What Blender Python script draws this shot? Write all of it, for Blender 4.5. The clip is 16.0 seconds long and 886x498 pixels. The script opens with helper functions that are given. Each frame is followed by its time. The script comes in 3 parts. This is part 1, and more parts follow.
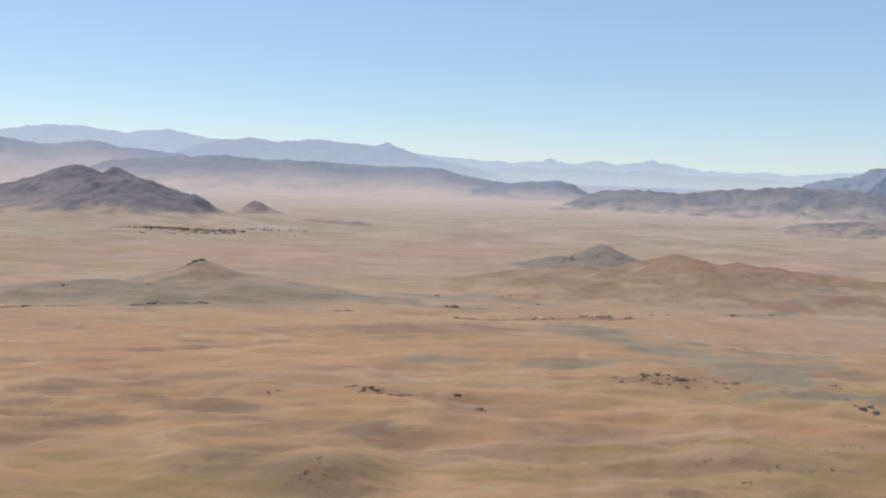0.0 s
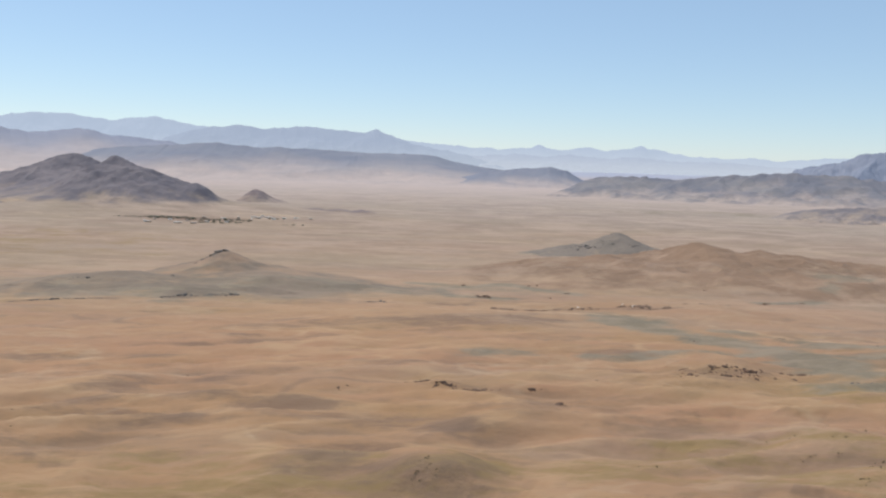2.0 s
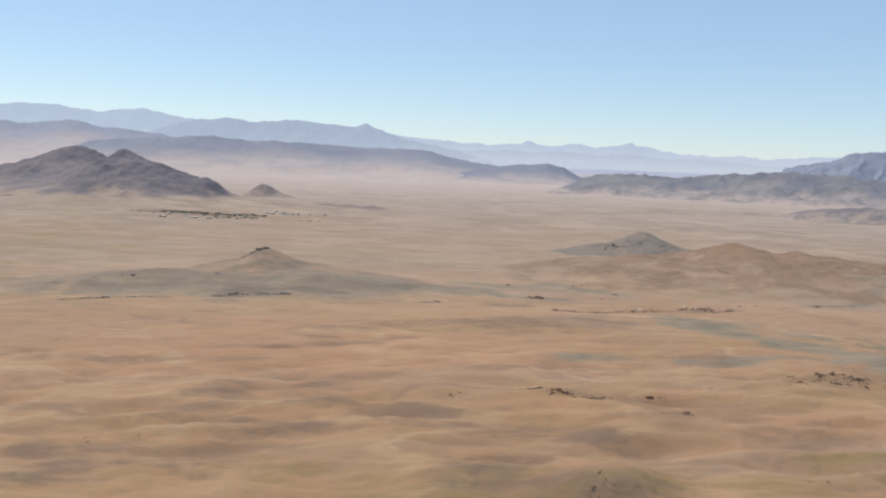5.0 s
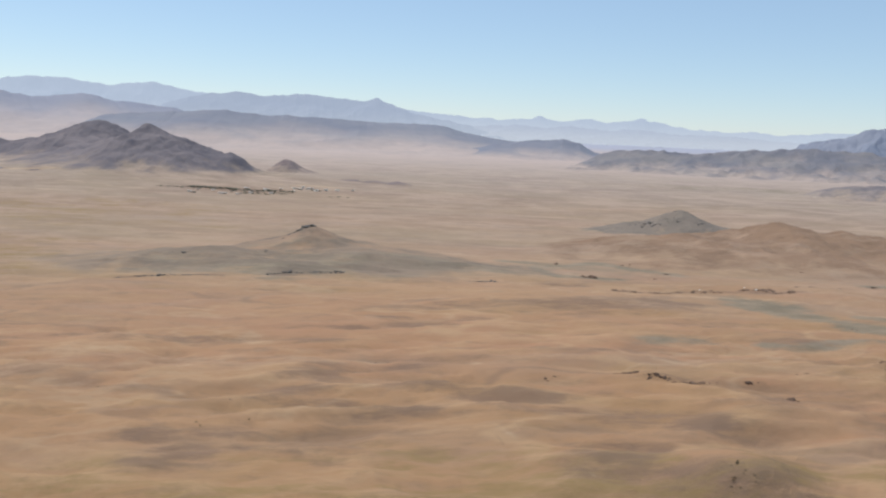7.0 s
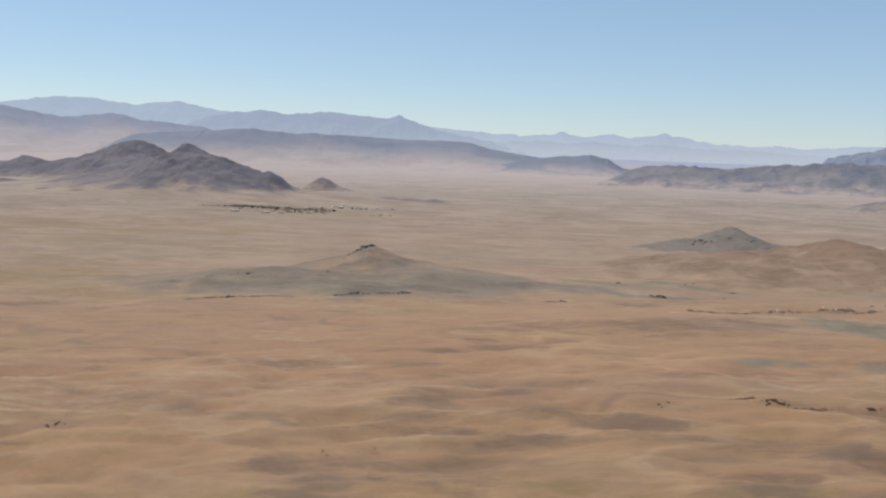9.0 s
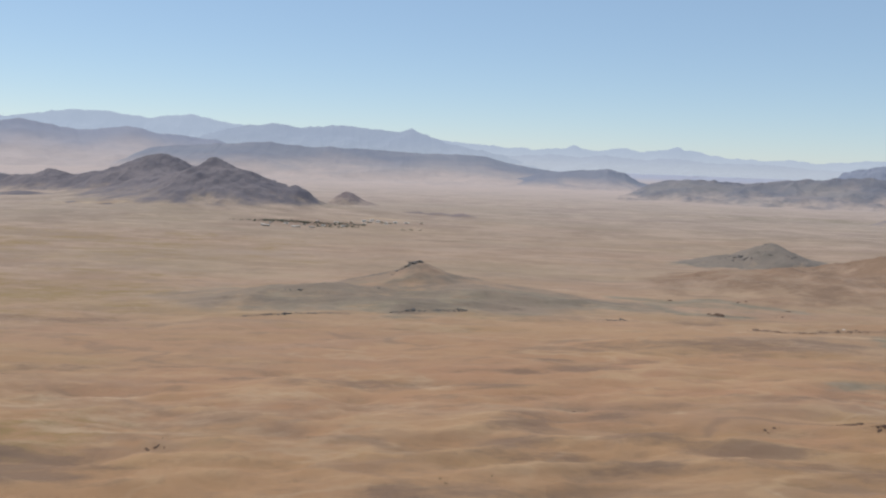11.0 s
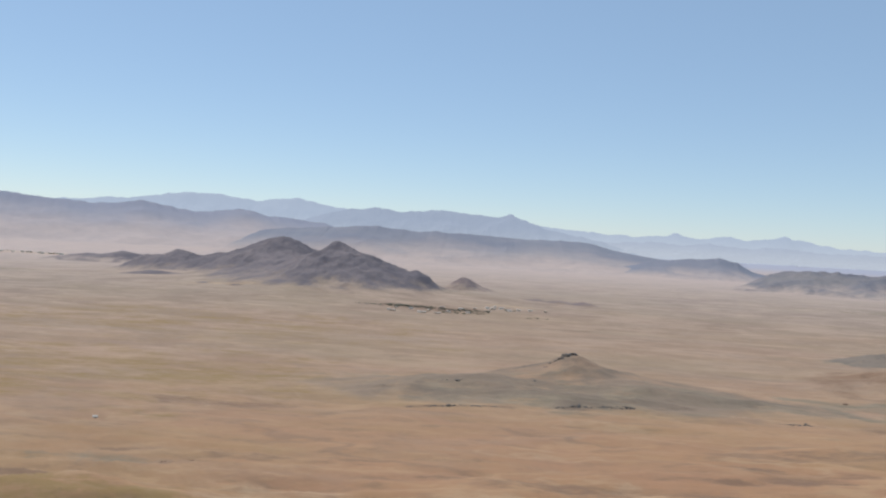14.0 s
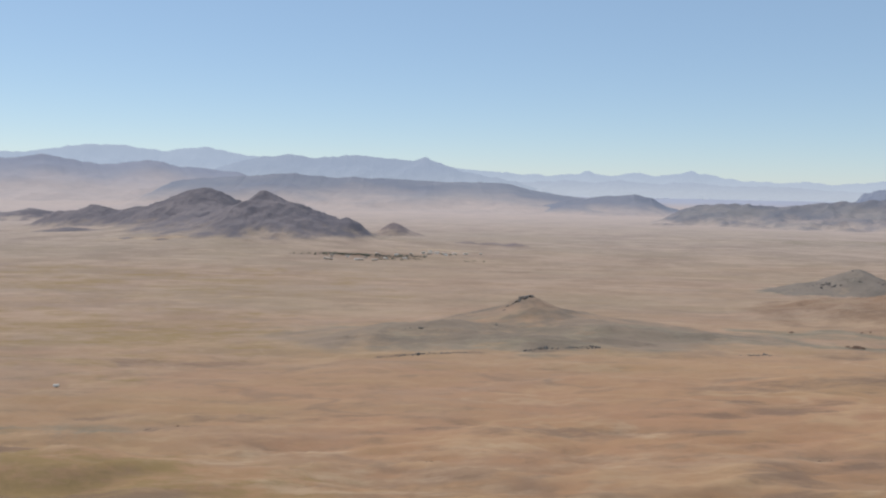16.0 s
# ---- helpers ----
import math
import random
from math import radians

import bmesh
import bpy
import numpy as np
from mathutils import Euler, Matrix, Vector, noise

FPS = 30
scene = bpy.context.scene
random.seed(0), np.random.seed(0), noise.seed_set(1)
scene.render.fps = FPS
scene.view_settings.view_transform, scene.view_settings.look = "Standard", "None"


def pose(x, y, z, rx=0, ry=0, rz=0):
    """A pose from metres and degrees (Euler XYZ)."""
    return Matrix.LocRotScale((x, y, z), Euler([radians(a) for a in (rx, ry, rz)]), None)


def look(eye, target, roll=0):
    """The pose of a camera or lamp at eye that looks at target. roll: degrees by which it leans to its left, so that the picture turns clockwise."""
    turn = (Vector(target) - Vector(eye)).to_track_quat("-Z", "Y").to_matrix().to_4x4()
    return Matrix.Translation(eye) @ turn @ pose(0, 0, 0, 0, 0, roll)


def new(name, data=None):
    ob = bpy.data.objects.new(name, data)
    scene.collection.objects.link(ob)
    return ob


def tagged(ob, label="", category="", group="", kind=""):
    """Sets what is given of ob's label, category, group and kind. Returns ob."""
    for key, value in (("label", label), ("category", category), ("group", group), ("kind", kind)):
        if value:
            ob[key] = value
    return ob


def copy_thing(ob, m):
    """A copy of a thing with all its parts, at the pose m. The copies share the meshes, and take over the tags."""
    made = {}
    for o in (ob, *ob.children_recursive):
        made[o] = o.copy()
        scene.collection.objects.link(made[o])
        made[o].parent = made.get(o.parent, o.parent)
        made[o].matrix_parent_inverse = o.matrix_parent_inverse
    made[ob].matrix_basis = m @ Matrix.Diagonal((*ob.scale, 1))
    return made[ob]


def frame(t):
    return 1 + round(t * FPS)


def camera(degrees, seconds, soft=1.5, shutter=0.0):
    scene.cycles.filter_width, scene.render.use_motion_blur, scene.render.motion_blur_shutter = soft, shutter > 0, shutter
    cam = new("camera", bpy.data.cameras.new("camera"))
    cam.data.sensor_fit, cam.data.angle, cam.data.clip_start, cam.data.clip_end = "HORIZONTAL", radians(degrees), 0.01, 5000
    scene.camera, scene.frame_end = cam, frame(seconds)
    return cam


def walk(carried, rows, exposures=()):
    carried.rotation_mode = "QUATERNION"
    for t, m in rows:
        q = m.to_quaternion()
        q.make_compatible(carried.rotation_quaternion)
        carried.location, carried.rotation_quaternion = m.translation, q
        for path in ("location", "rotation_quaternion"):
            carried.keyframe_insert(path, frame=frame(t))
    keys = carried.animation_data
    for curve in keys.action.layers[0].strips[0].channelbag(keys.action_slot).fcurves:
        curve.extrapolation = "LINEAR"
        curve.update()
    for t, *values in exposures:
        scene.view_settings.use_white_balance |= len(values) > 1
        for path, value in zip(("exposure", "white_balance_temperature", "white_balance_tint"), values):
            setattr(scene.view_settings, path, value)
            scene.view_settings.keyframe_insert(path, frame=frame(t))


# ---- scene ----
cam = camera(54.56, 16.0, soft=2.2)
# seconds, eye x y z, yaw, pitch, roll
ROWS = [
    (0.0, 0.0, 0.0, 36.0, -0.161, -5.097, 1.807),
    (0.5, -3.076, 0.514, 36.074, -0.182, -4.381, 1.577),
    (1.0, -6.152, 1.029, 36.149, -0.659, -6.241, 0.644),
    (1.5, -9.227, 1.547, 36.224, -0.804, -5.454, 1.213),
    (2.0, -12.303, 2.066, 36.299, -1.055, -5.951, 1.611),
    (2.5, -15.379, 2.587, 36.374, -0.86, -6.464, 2.078),
    (3.0, -18.455, 3.11, 36.45, -0.861, -6.173, 2.581),
    (3.5, -21.531, 3.634, 36.526, -0.91, -5.558, 2.765),
    (3.7, -22.762, 3.845, 36.556, -1.114, -5.169, 2.729),
    (5.8, -35.682, 6.071, 36.878, -2.191, -7.675, 2.097),
    (6.0, -36.913, 6.284, 36.909, -1.675, -8.068, 1.93),
    (6.5, -39.989, 6.82, 36.987, -1.521, -8.575, 1.332),
    (7.0, -43.066, 7.357, 37.065, -1.593, -7.937, 2.37),
    (7.5, -46.142, 7.896, 37.143, -1.358, -7.29, 2.839),
    (8.0, -49.219, 8.437, 37.221, -1.337, -6.911, 2.627),
    (8.5, -52.296, 8.98, 37.299, -0.586, -6.998, 2.391),
    (9.0, -55.372, 9.524, 37.378, -0.17, -6.913, 1.915),
    (9.2, -56.603, 9.743, 37.41, -0.077, -6.68, 2.069),
    (11.5, -70.757, 12.274, 37.777, 0.97, -5.912, 1.906),
    (12.0, -73.834, 12.829, 37.857, 4.451, -5.445, 2.193),
    (12.5, -76.912, 13.386, 37.938, 6.788, -4.047, 2.489),
    (13.0, -79.989, 13.945, 38.019, 8.886, -2.536, 3.194),
    (13.5, -83.066, 14.506, 38.1, 9.9, -1.186, 3.409),
    (14.0, -86.144, 15.069, 38.182, 6.976, -0.695, 2.914),
    (14.5, -89.221, 15.633, 38.263, 3.23, 0.295, 2.375),
    (15.0, -92.299, 16.199, 38.345, 1.638, -1.832, 1.167),
    (15.5, -95.376, 16.767, 38.428, 0.436, -3.306, 1.315),
    (16.0, -98.454, 17.337, 38.51, 1.156, -4.251, 1.016),
]
walk(cam, [(t, pose(x, y, z, 90 + pitch, 0, yaw) @ pose(0, 0, 0, 0, 0, roll)) for t, x, y, z, yaw, pitch, roll in ROWS],
     [(0.0, 0.0, 6480, 10), (2.0, -0.01, 6480, 10), (3.5, -0.02, 6480, 10), (6.0, 0.04, 6480, 10), (6.8, -0.03, 6480, 10), (7.6, -0.05, 6480, 10), (8.0, -0.19, 6470, 10), (9.2, -0.2, 6460, 10), (11.5, -0.2, 6450, 10), (12.5, -0.14, 6440, 10), (16.0, -0.2, 6440, 10)])

# ---- world, sun, exposure ----
SUN_AZ, SUN_EL = -50.0, 58.0  # degrees from +y towards +x, and above the horizon
world = bpy.data.worlds.new("world")
scene.world = world
world.use_nodes = True
wn = world.node_tree.nodes
sky = wn.new("ShaderNodeTexSky")
sky.sky_type = "NISHITA"
sky.sun_disc = False
sky.sun_elevation = radians(SUN_EL)
sky.sun_rotation = radians(SUN_AZ)
sky.altitude = 1000.0
sky.air_density = 0.95
sky.dust_density = 0.15
sky.ozone_density = 1.7
wn["Background"].inputs["Strength"].default_value = 0.101
veil = wn.new("ShaderNodeMix")  # pale dust high in the air, even all round
veil.data_type = "RGBA"
veil.inputs["Factor"].default_value = 0.3
veil.inputs["B"].default_value = (5.9, 8.6, 11.7, 1)
world.node_tree.links.new(sky.outputs["Color"], veil.inputs["A"])
world.node_tree.links.new(veil.outputs["Result"], wn["Background"].inputs["Color"])

sun = new("sun", bpy.data.lights.new("sun", "SUN"))
sun.data.energy = 2.75
sun.data.angle = radians(0.55)
sun.data.color = (1.0, 0.94, 0.86)
sun_way = Vector((math.sin(radians(SUN_AZ)) * math.cos(radians(SUN_EL)), math.cos(radians(SUN_AZ)) * math.cos(radians(SUN_EL)), math.sin(radians(SUN_EL))))
sun.matrix_world = look(sun_way * 500, (0, 0, 0))


# ---- noise on arrays ----
def gradient_noise(x, y, seed=0):
    """Smooth noise in about -1 to 1 over arrays of places."""
    xi, yi = np.floor(x), np.floor(y)
    xf, yf = x - xi, y - yi
    u, v = xf ** 3 * (xf * (xf * 6 - 15) + 10), yf ** 3 * (yf * (yf * 6 - 15) + 10)

    def corner(dx, dy):
        h = (((xi + dx).astype(np.int64) * 374761393 + (yi + dy).astype(np.int64) * 668265263 + seed * 974711) & 0x7FFFFFFF)
        h = ((h ^ (h >> 13)) * 1274126177) & 0x7FFFFFFF
        h = ((h ^ (h >> 16)) * 83492791) & 0x7FFFFFFF
        a = (h ^ (h >> 15)) % 4096 * (2 * np.pi / 4096)
        return np.cos(a) * (xf - dx) + np.sin(a) * (yf - dy)

    top = corner(0, 0) * (1 - u) + corner(1, 0) * u
    low = corner(0, 1) * (1 - u) + corner(1, 1) * u
    return 1.5 * (top * (1 - v) + low * v)


def fbm(x, y, size, octaves=4, seed=0, fall=0.5):
    out, amp, total = 0.0, 1.0, 0.0
    for k in range(octaves):
        out = out + amp * gradient_noise(x * 2 ** k / size + 17.3 * k, y * 2 ** k / size - 9.1 * k, seed + k)
        total += amp
        amp *= fall
    return out / total


def ridged(x, y, size, octaves=4, seed=0, fall=0.55):
    out, amp, total = 0.0, 1.0, 0.0
    for k in range(octaves):
        out = out + amp * (1 - np.abs(gradient_noise(x * 2 ** k / size + 5.7 * k, y * 2 ** k / size + 3.3 * k, seed + k)) * 1.6)
        total += amp
        amp *= fall
    return out / total


def step(a, b, v):
    s = np.clip((v - a) / (b - a), 0, 1)
    return s * s * (3 - 2 * s)


# ---- the lie of the land ----
def bump(x, y, cx, cy, rx, ry, turn=0.0):
    c, s = math.cos(radians(turn)), math.sin(radians(turn))
    dx, dy = x - cx, y - cy
    return ((c * dx + s * dy) / rx) ** 2 + ((c * dy - s * dx) / ry) ** 2


# low mounds of the near ground: x, y, radius x, radius y, height
MOUNDS = [
    (-11.5, 86, 7.0, 4.6, 2.9), (-22, 91, 9, 3.2, 1.2), (-10, 123.6, 9, 1.8, 0.8), (22, 214.5, 30, 2.6, 1.0), (-153.5, 147.5, 7, 3, 1.0), (-145.5, 152, 6, 2, 0.8), (14, 79, 13, 8, 1.7), (34, 84, 14, 8, 2.0), (40, 97, 18, 6, 1.4), (34, 135, 10, 5, 1.2),
    (48, 208, 30, 12, 2.0), (-5, 190, 26, 10, 1.6), (-6, 106, 12, 3.5, 0.7), (-28, 100, 16, 4, 0.7), (-38, 118, 16, 4, 0.6),
    (-152, 130, 22, 8, 3.2), (-135, 112, 16, 7, 1.6), (-240, 600, 150, 90, 7.0), (-330, 690, 150, 80, 4.0), (60, 116, 16, 7, 1.1),
]


def swells(x, y):
    """Wind-laid swells and shallow runnels, about -1 to 1, with narrow crests."""
    wx, wy = x + 6 * fbm(x, y, 32, 2, 5), y + 4 * fbm(x, y, 46, 2, 6)
    broad = ridged(wx * 0.45, wy * 1.1, 24, 2, 31) - 0.5
    small = ridged(wx * 0.34, wy, 10.5, 2, 35) - 0.55
    tiny = ridged(wx * 0.45, wy * 1.1, 3.4, 3, 38) - 0.55
    return 0.34 * broad + 0.7 * small * (1.25 - 0.85 * step(115, 190, y)) + 0.2 * tiny


def land(x, y, fine=True):
    """The height of the ground."""
    z = -5.0 + 9.5 * np.exp(-bump(x, y, 40, 90, 190, 150))
    for cx, cy, rx, ry, h in MOUNDS:
        z = z + h * np.exp(-bump(x, y, cx, cy, rx, ry))
    away = np.hypot(x + 40, y)
    near = 1 - step(180, 420, away)
    z = z + 1.1 * near * fbm(x, y * 1.9, 34, 3, 11) + 0.8 * fbm(x, y * 1.5, 150, 2, 21) * (1 - 0.7 * step(500, 1500, away))
    z = z + near * 1.9 * swells(x, y)
    if fine:
        z = z + 0.06 * near * fbm(x, y, 2.5, 3, 41)
    return z


# ---- meshes from arrays ----
def sheet(name, X, Y, Z, material, layers=None, keep=None, closed=False):
    """A mesh over a grid of places, with named values on its points."""
    rows, cols = X.shape
    me = bpy.data.meshes.new(name)
    index = np.arange(rows * cols).reshape(rows, cols)
    if closed:
        index = np.concatenate([index, index[:, :1]], 1)
    quads = np.stack([index[:-1, :-1], index[:-1, 1:], index[1:, 1:], index[1:, :-1]], -1).reshape(-1, 4)
    if keep is not None:
        quads = quads[keep.ravel()[quads].any(1)]
    used, back = np.unique(quads, return_inverse=True)
    quads = back.reshape(-1, 4)
    places = np.stack([X.ravel(), Y.ravel(), Z.ravel()], -1)[used]
    me.vertices.add(len(places))
    me.vertices.foreach_set("co", places.ravel())
    me.loops.add(quads.size)
    me.loops.foreach_set("vertex_index", quads.ravel().astype(np.int32))
    me.polygons.add(len(quads))
    me.polygons.foreach_set("loop_start", np.arange(0, quads.size, 4, dtype=np.int32))
    me.update(calc_edges=True)
    me.polygons.foreach_set("use_smooth", np.ones(len(quads), bool))
    for key, value in (layers or {}).items():
        me.attributes.new(key, "FLOAT", "POINT").data.foreach_set("value", np.broadcast_to(value, X.shape).ravel()[used].astype(np.float32))
    me.materials.append(material)
    me.update()
    return new(name, me)


# ---- materials ----
def material(name, roughness=0.95):
    m = bpy.data.materials.new(name)
    m.use_nodes = True
    m.node_tree.nodes["Principled BSDF"].inputs["Roughness"].default_value = roughness
    m.node_tree.nodes["Principled BSDF"].inputs["Specular IOR Level"].default_value = 0.15
    return m


class Nodes:
    """Short ways to lay nodes into a material."""

    def __init__(self, m):
        self.tree = m.node_tree
        self.out = self.tree.nodes["Principled BSDF"]
        self.place = self.tree.nodes.new("ShaderNodeNewGeometry").outputs["Position"]

    def link(self, a, b):
        self.tree.links.new(a, b)

    def noise(self, size, stretch=(1, 1, 1), detail=4, rough=0.55, shift=0.0):
        move = self.tree.nodes.new("ShaderNodeMapping")
        move.inputs["Scale"].default_value = [s / size for s in stretch]
        move.inputs["Location"].default_value = (shift, shift * 0.7, 0)
        self.link(self.place, move.inputs["Vector"])
        n = self.tree.nodes.new("ShaderNodeTexNoise")
        n.inputs["Scale"].default_value, n.inputs["Detail"].default_value, n.inputs["Roughness"].default_value = 1.0, detail, rough
        self.link(move.outputs["Vector"], n.inputs["Vector"])
        return n.outputs["Fac"]

    def band(self, value, low, high, a=0.0, b=1.0):
        r = self.tree.nodes.new("ShaderNodeMapRange")
        r.interpolation_type = "SMOOTHSTEP"
        for key, v in (("From Min", low), ("From Max", high), ("To Min", a), ("To Max", b)):
            r.inputs[key].default_value = v
        self.link(value, r.inputs["Value"])
        return r.outputs["Result"]

    def math(self, kind, a, b):
        n = self.tree.nodes.new("ShaderNodeMath")
        n.operation = kind
        for socket, v in zip(n.inputs, (a, b)):
            if isinstance(v, (int, float)):
                socket.default_value = v
            else:
                self.link(v, socket)
        return n.outputs["Value"]

    def layer(self, name):
        n = self.tree.nodes.new("ShaderNodeAttribute")
        n.attribute_name = name
        return n.outputs["Fac"]

    def mix(self, factor, a, b):
        n = self.tree.nodes.new("ShaderNodeMix")
        n.data_type = "RGBA"
        for socket, v in ((n.inputs["Factor"], factor), (n.inputs["A"], a), (n.inputs["B"], b)):
            if isinstance(v, tuple):
                socket.default_value = (*v, 1)
            elif isinstance(v, (int, float)):
                socket.default_value = v
            else:
                self.link(v, socket)
        return n.outputs["Result"]

    def finish(self, colour, height=None, strength=0.4, distance=0.3):
        self.link(colour, self.out.inputs["Base Color"])
        if height is not None:
            b = self.tree.nodes.new("ShaderNodeBump")
            b.inputs["Strength"].default_value, b.inputs["Distance"].default_value = strength, distance
            self.link(height, b.inputs["Height"])
            self.link(b.outputs["Normal"], self.out.inputs["Normal"])


SAND, SAND_RED, SAND_PALE = (0.50, 0.284, 0.143), (0.492, 0.266, 0.147), (0.605, 0.383, 0.21)
SAND_DARK, OLIVE, HAZE_TAN = (0.25, 0.163, 0.107), (0.345, 0.23, 0.098), (0.488, 0.36, 0.272)


def sand_colour(n):
    """Sand with streaks, stony films, dry grass and painted distance haze, as the layers of the mesh give them."""
    streak = n.noise(22, (0.45, 1.0, 0.2), 10, 0.7)
    fine = n.noise(5, (0.45, 1.0, 0.3), 9, 0.74, 17.0)
    patch = n.noise(60, (0.5, 1.0, 0.2), 8, 0.62, 3.1)
    rubble = n.noise(3.0, (0.8, 1, 1), 9, 0.78, 51.0)
    grit = n.noise(1.2, (0.8, 1, 1), 7, 0.75, 7.7)
    c = n.mix(n.band(patch, 0.35, 0.65), SAND, SAND_RED)
    c = n.mix(n.band(n.noise(32, (0.4, 1, 0.2), 8, 0.68, 61.0), 0.46, 0.7, 0, 0.55), c, (0.35, 0.252, 0.182))
    c = n.mix(n.band(n.noise(26, (0.45, 1, 0.2), 8, 0.66, 67.0), 0.5, 0.72, 0, 0.6), c, (0.45, 0.265, 0.12))
    c = n.mix(n.band(n.noise(75, (0.5, 1, 0.2), 7, 0.66, 73.0), 0.46, 0.66, 0, 0.65), c, (0.405, 0.268, 0.124))  # thin dry grass
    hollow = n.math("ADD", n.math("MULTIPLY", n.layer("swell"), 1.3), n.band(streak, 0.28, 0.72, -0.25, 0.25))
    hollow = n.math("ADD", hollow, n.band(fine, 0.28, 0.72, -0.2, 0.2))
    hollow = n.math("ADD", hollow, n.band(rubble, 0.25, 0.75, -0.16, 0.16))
    # dark hollows and pale crests: shading of the swells put into the colour
    c = n.mix(n.band(hollow, -0.05, -0.75, 0, 0.52), c, SAND_DARK)
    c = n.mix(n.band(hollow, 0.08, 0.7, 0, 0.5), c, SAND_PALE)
    lines = n.noise(4.2, (0.28, 1.0, 0.3), 7, 0.7, 111.0)  # thin dark and pale streaks along the swells
    c = n.mix(n.band(lines, 0.52, 0.68, 0, 0.5), c, SAND_DARK)
    c = n.mix(n.band(lines, 0.46, 0.32, 0, 0.45), c, SAND_PALE)
    for size, shift, tone, most in ((30, 91.0, SAND_PALE, 0.5), (19, 97.0, (0.60, 0.41, 0.25), 0.35), (36, 101.0, (0.24, 0.155, 0.11), 0.4)):
        bed = n.math("ABSOLUTE", n.math("SUBTRACT", n.noise(size, (0.45, 1.0, 0.2), 4, 0.5, shift), 0.5), 0.0)  # dry runnels
        c = n.mix(n.math("MULTIPLY", n.band(bed, 0.02, 0.002, 0, most), n.band(n.noise(50, (1, 1, 1), 3, 0.5, shift + 3), 0.45, 0.6)), c, tone)
    # paler, then bluer tones with distance: air haze painted into the ground colour
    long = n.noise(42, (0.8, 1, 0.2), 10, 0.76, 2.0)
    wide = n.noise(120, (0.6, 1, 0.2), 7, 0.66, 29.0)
    far = n.mix(n.band(long, 0.42, 0.62), HAZE_TAN, (0.34, 0.25, 0.195))
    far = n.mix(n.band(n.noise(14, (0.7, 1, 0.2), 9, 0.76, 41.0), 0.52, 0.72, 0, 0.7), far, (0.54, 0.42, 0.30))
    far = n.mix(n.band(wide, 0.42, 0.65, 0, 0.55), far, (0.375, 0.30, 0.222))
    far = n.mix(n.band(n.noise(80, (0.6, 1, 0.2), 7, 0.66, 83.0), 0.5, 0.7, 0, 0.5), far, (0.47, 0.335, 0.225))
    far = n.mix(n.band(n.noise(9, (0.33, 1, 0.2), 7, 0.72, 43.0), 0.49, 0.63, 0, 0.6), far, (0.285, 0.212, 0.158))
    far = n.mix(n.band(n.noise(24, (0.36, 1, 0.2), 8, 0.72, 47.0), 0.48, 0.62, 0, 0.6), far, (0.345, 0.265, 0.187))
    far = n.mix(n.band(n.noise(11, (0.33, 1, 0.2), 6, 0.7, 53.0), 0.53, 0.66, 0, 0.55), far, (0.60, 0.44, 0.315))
    far = n.mix(n.layer("haze_far"), far, n.mix(n.band(long, 0.4, 0.65), (0.605, 0.48, 0.415), (0.535, 0.428, 0.376)))
    far = n.mix(n.layer("haze_blue"), far, (0.46, 0.46, 0.52))
    c = n.mix(n.layer("haze_mid"), c, far)
    stones = n.mix(n.band(n.noise(7, (0.5, 1, 0.5), 8, 0.75, 33.0), 0.4, 0.6), (0.245, 0.205, 0.142), (0.35, 0.28, 0.198))
    for key, tone, shift, most in (("olive", OLIVE, 5.0, 0.8), ("dark", (0.26, 0.168, 0.115), 9.0, 0.72), ("gravel", stones, 13.0, 0.85), ("pale", (0.62, 0.435, 0.275), 21.0, 0.6)):
        edge = n.math("ADD", n.layer(key), n.band(n.noise(14, (0.4, 1, 0.5), 10, 0.74, shift), 0.25, 0.75, -0.6, 0.6))
        edge = n.math("ADD", edge, n.band(n.noise(4.5, (0.4, 1, 0.5), 8, 0.74, shift + 2), 0.3, 0.7, -0.3, 0.3))
        edge = n.math("ADD", edge, n.band(n.noise(1.8, (0.25, 1, 0.5), 6, 0.7, shift + 4), 0.3, 0.7, -0.25, 0.25))
        c = n.mix(n.math("MULTIPLY", n.band(edge, 0.1, 1.0, 0, most), n.band(n.layer(key), 0.0, 0.3)), c, tone)
    c = n.mix(n.band(grit, 0.54, 0.8, 0, 0.35), c, (0.22, 0.15, 0.10))
    return c, n.math("ADD", grit, n.math("MULTIPLY", rubble, 2.0))


def make_ground():
    m = material("desert_sand")
    n = Nodes(m)
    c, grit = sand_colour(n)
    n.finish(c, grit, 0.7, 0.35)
    return m


def make_rock(name, dark, warm, grain=6.0, relief=1.0, soft=0.0, mottle=1.0):
    """Bare rock that sand covers where the layer 'sand' says so."""
    m = material(name)
    n = Nodes(m)
    c, grit = sand_colour(n)
    stone = n.mix(n.band(n.noise(grain * 4, (1, 1, 1.5), 5, 0.6, 4.0), 0.35, 0.65), dark, warm)
    stone = n.mix(n.band(n.noise(grain, (1, 1, 2), 6, 0.7, 8.0), 0.5, 0.75, 0, 0.5 * mottle), stone, tuple(v * 0.6 for v in dark))
    cover = n.math("ADD", n.layer("sand"), n.band(n.noise(grain * 2, (1, 1, 1), 6, 0.65, 15.0), 0.3, 0.7, -0.35 * mottle, 0.35 * mottle))
    n.finish(n.mix(n.band(cover, 0.35 - soft, 0.7 + soft), stone, c), n.noise(grain, (1, 1, 1), 6, 0.65, 1.0), 0.6, relief)
    return m


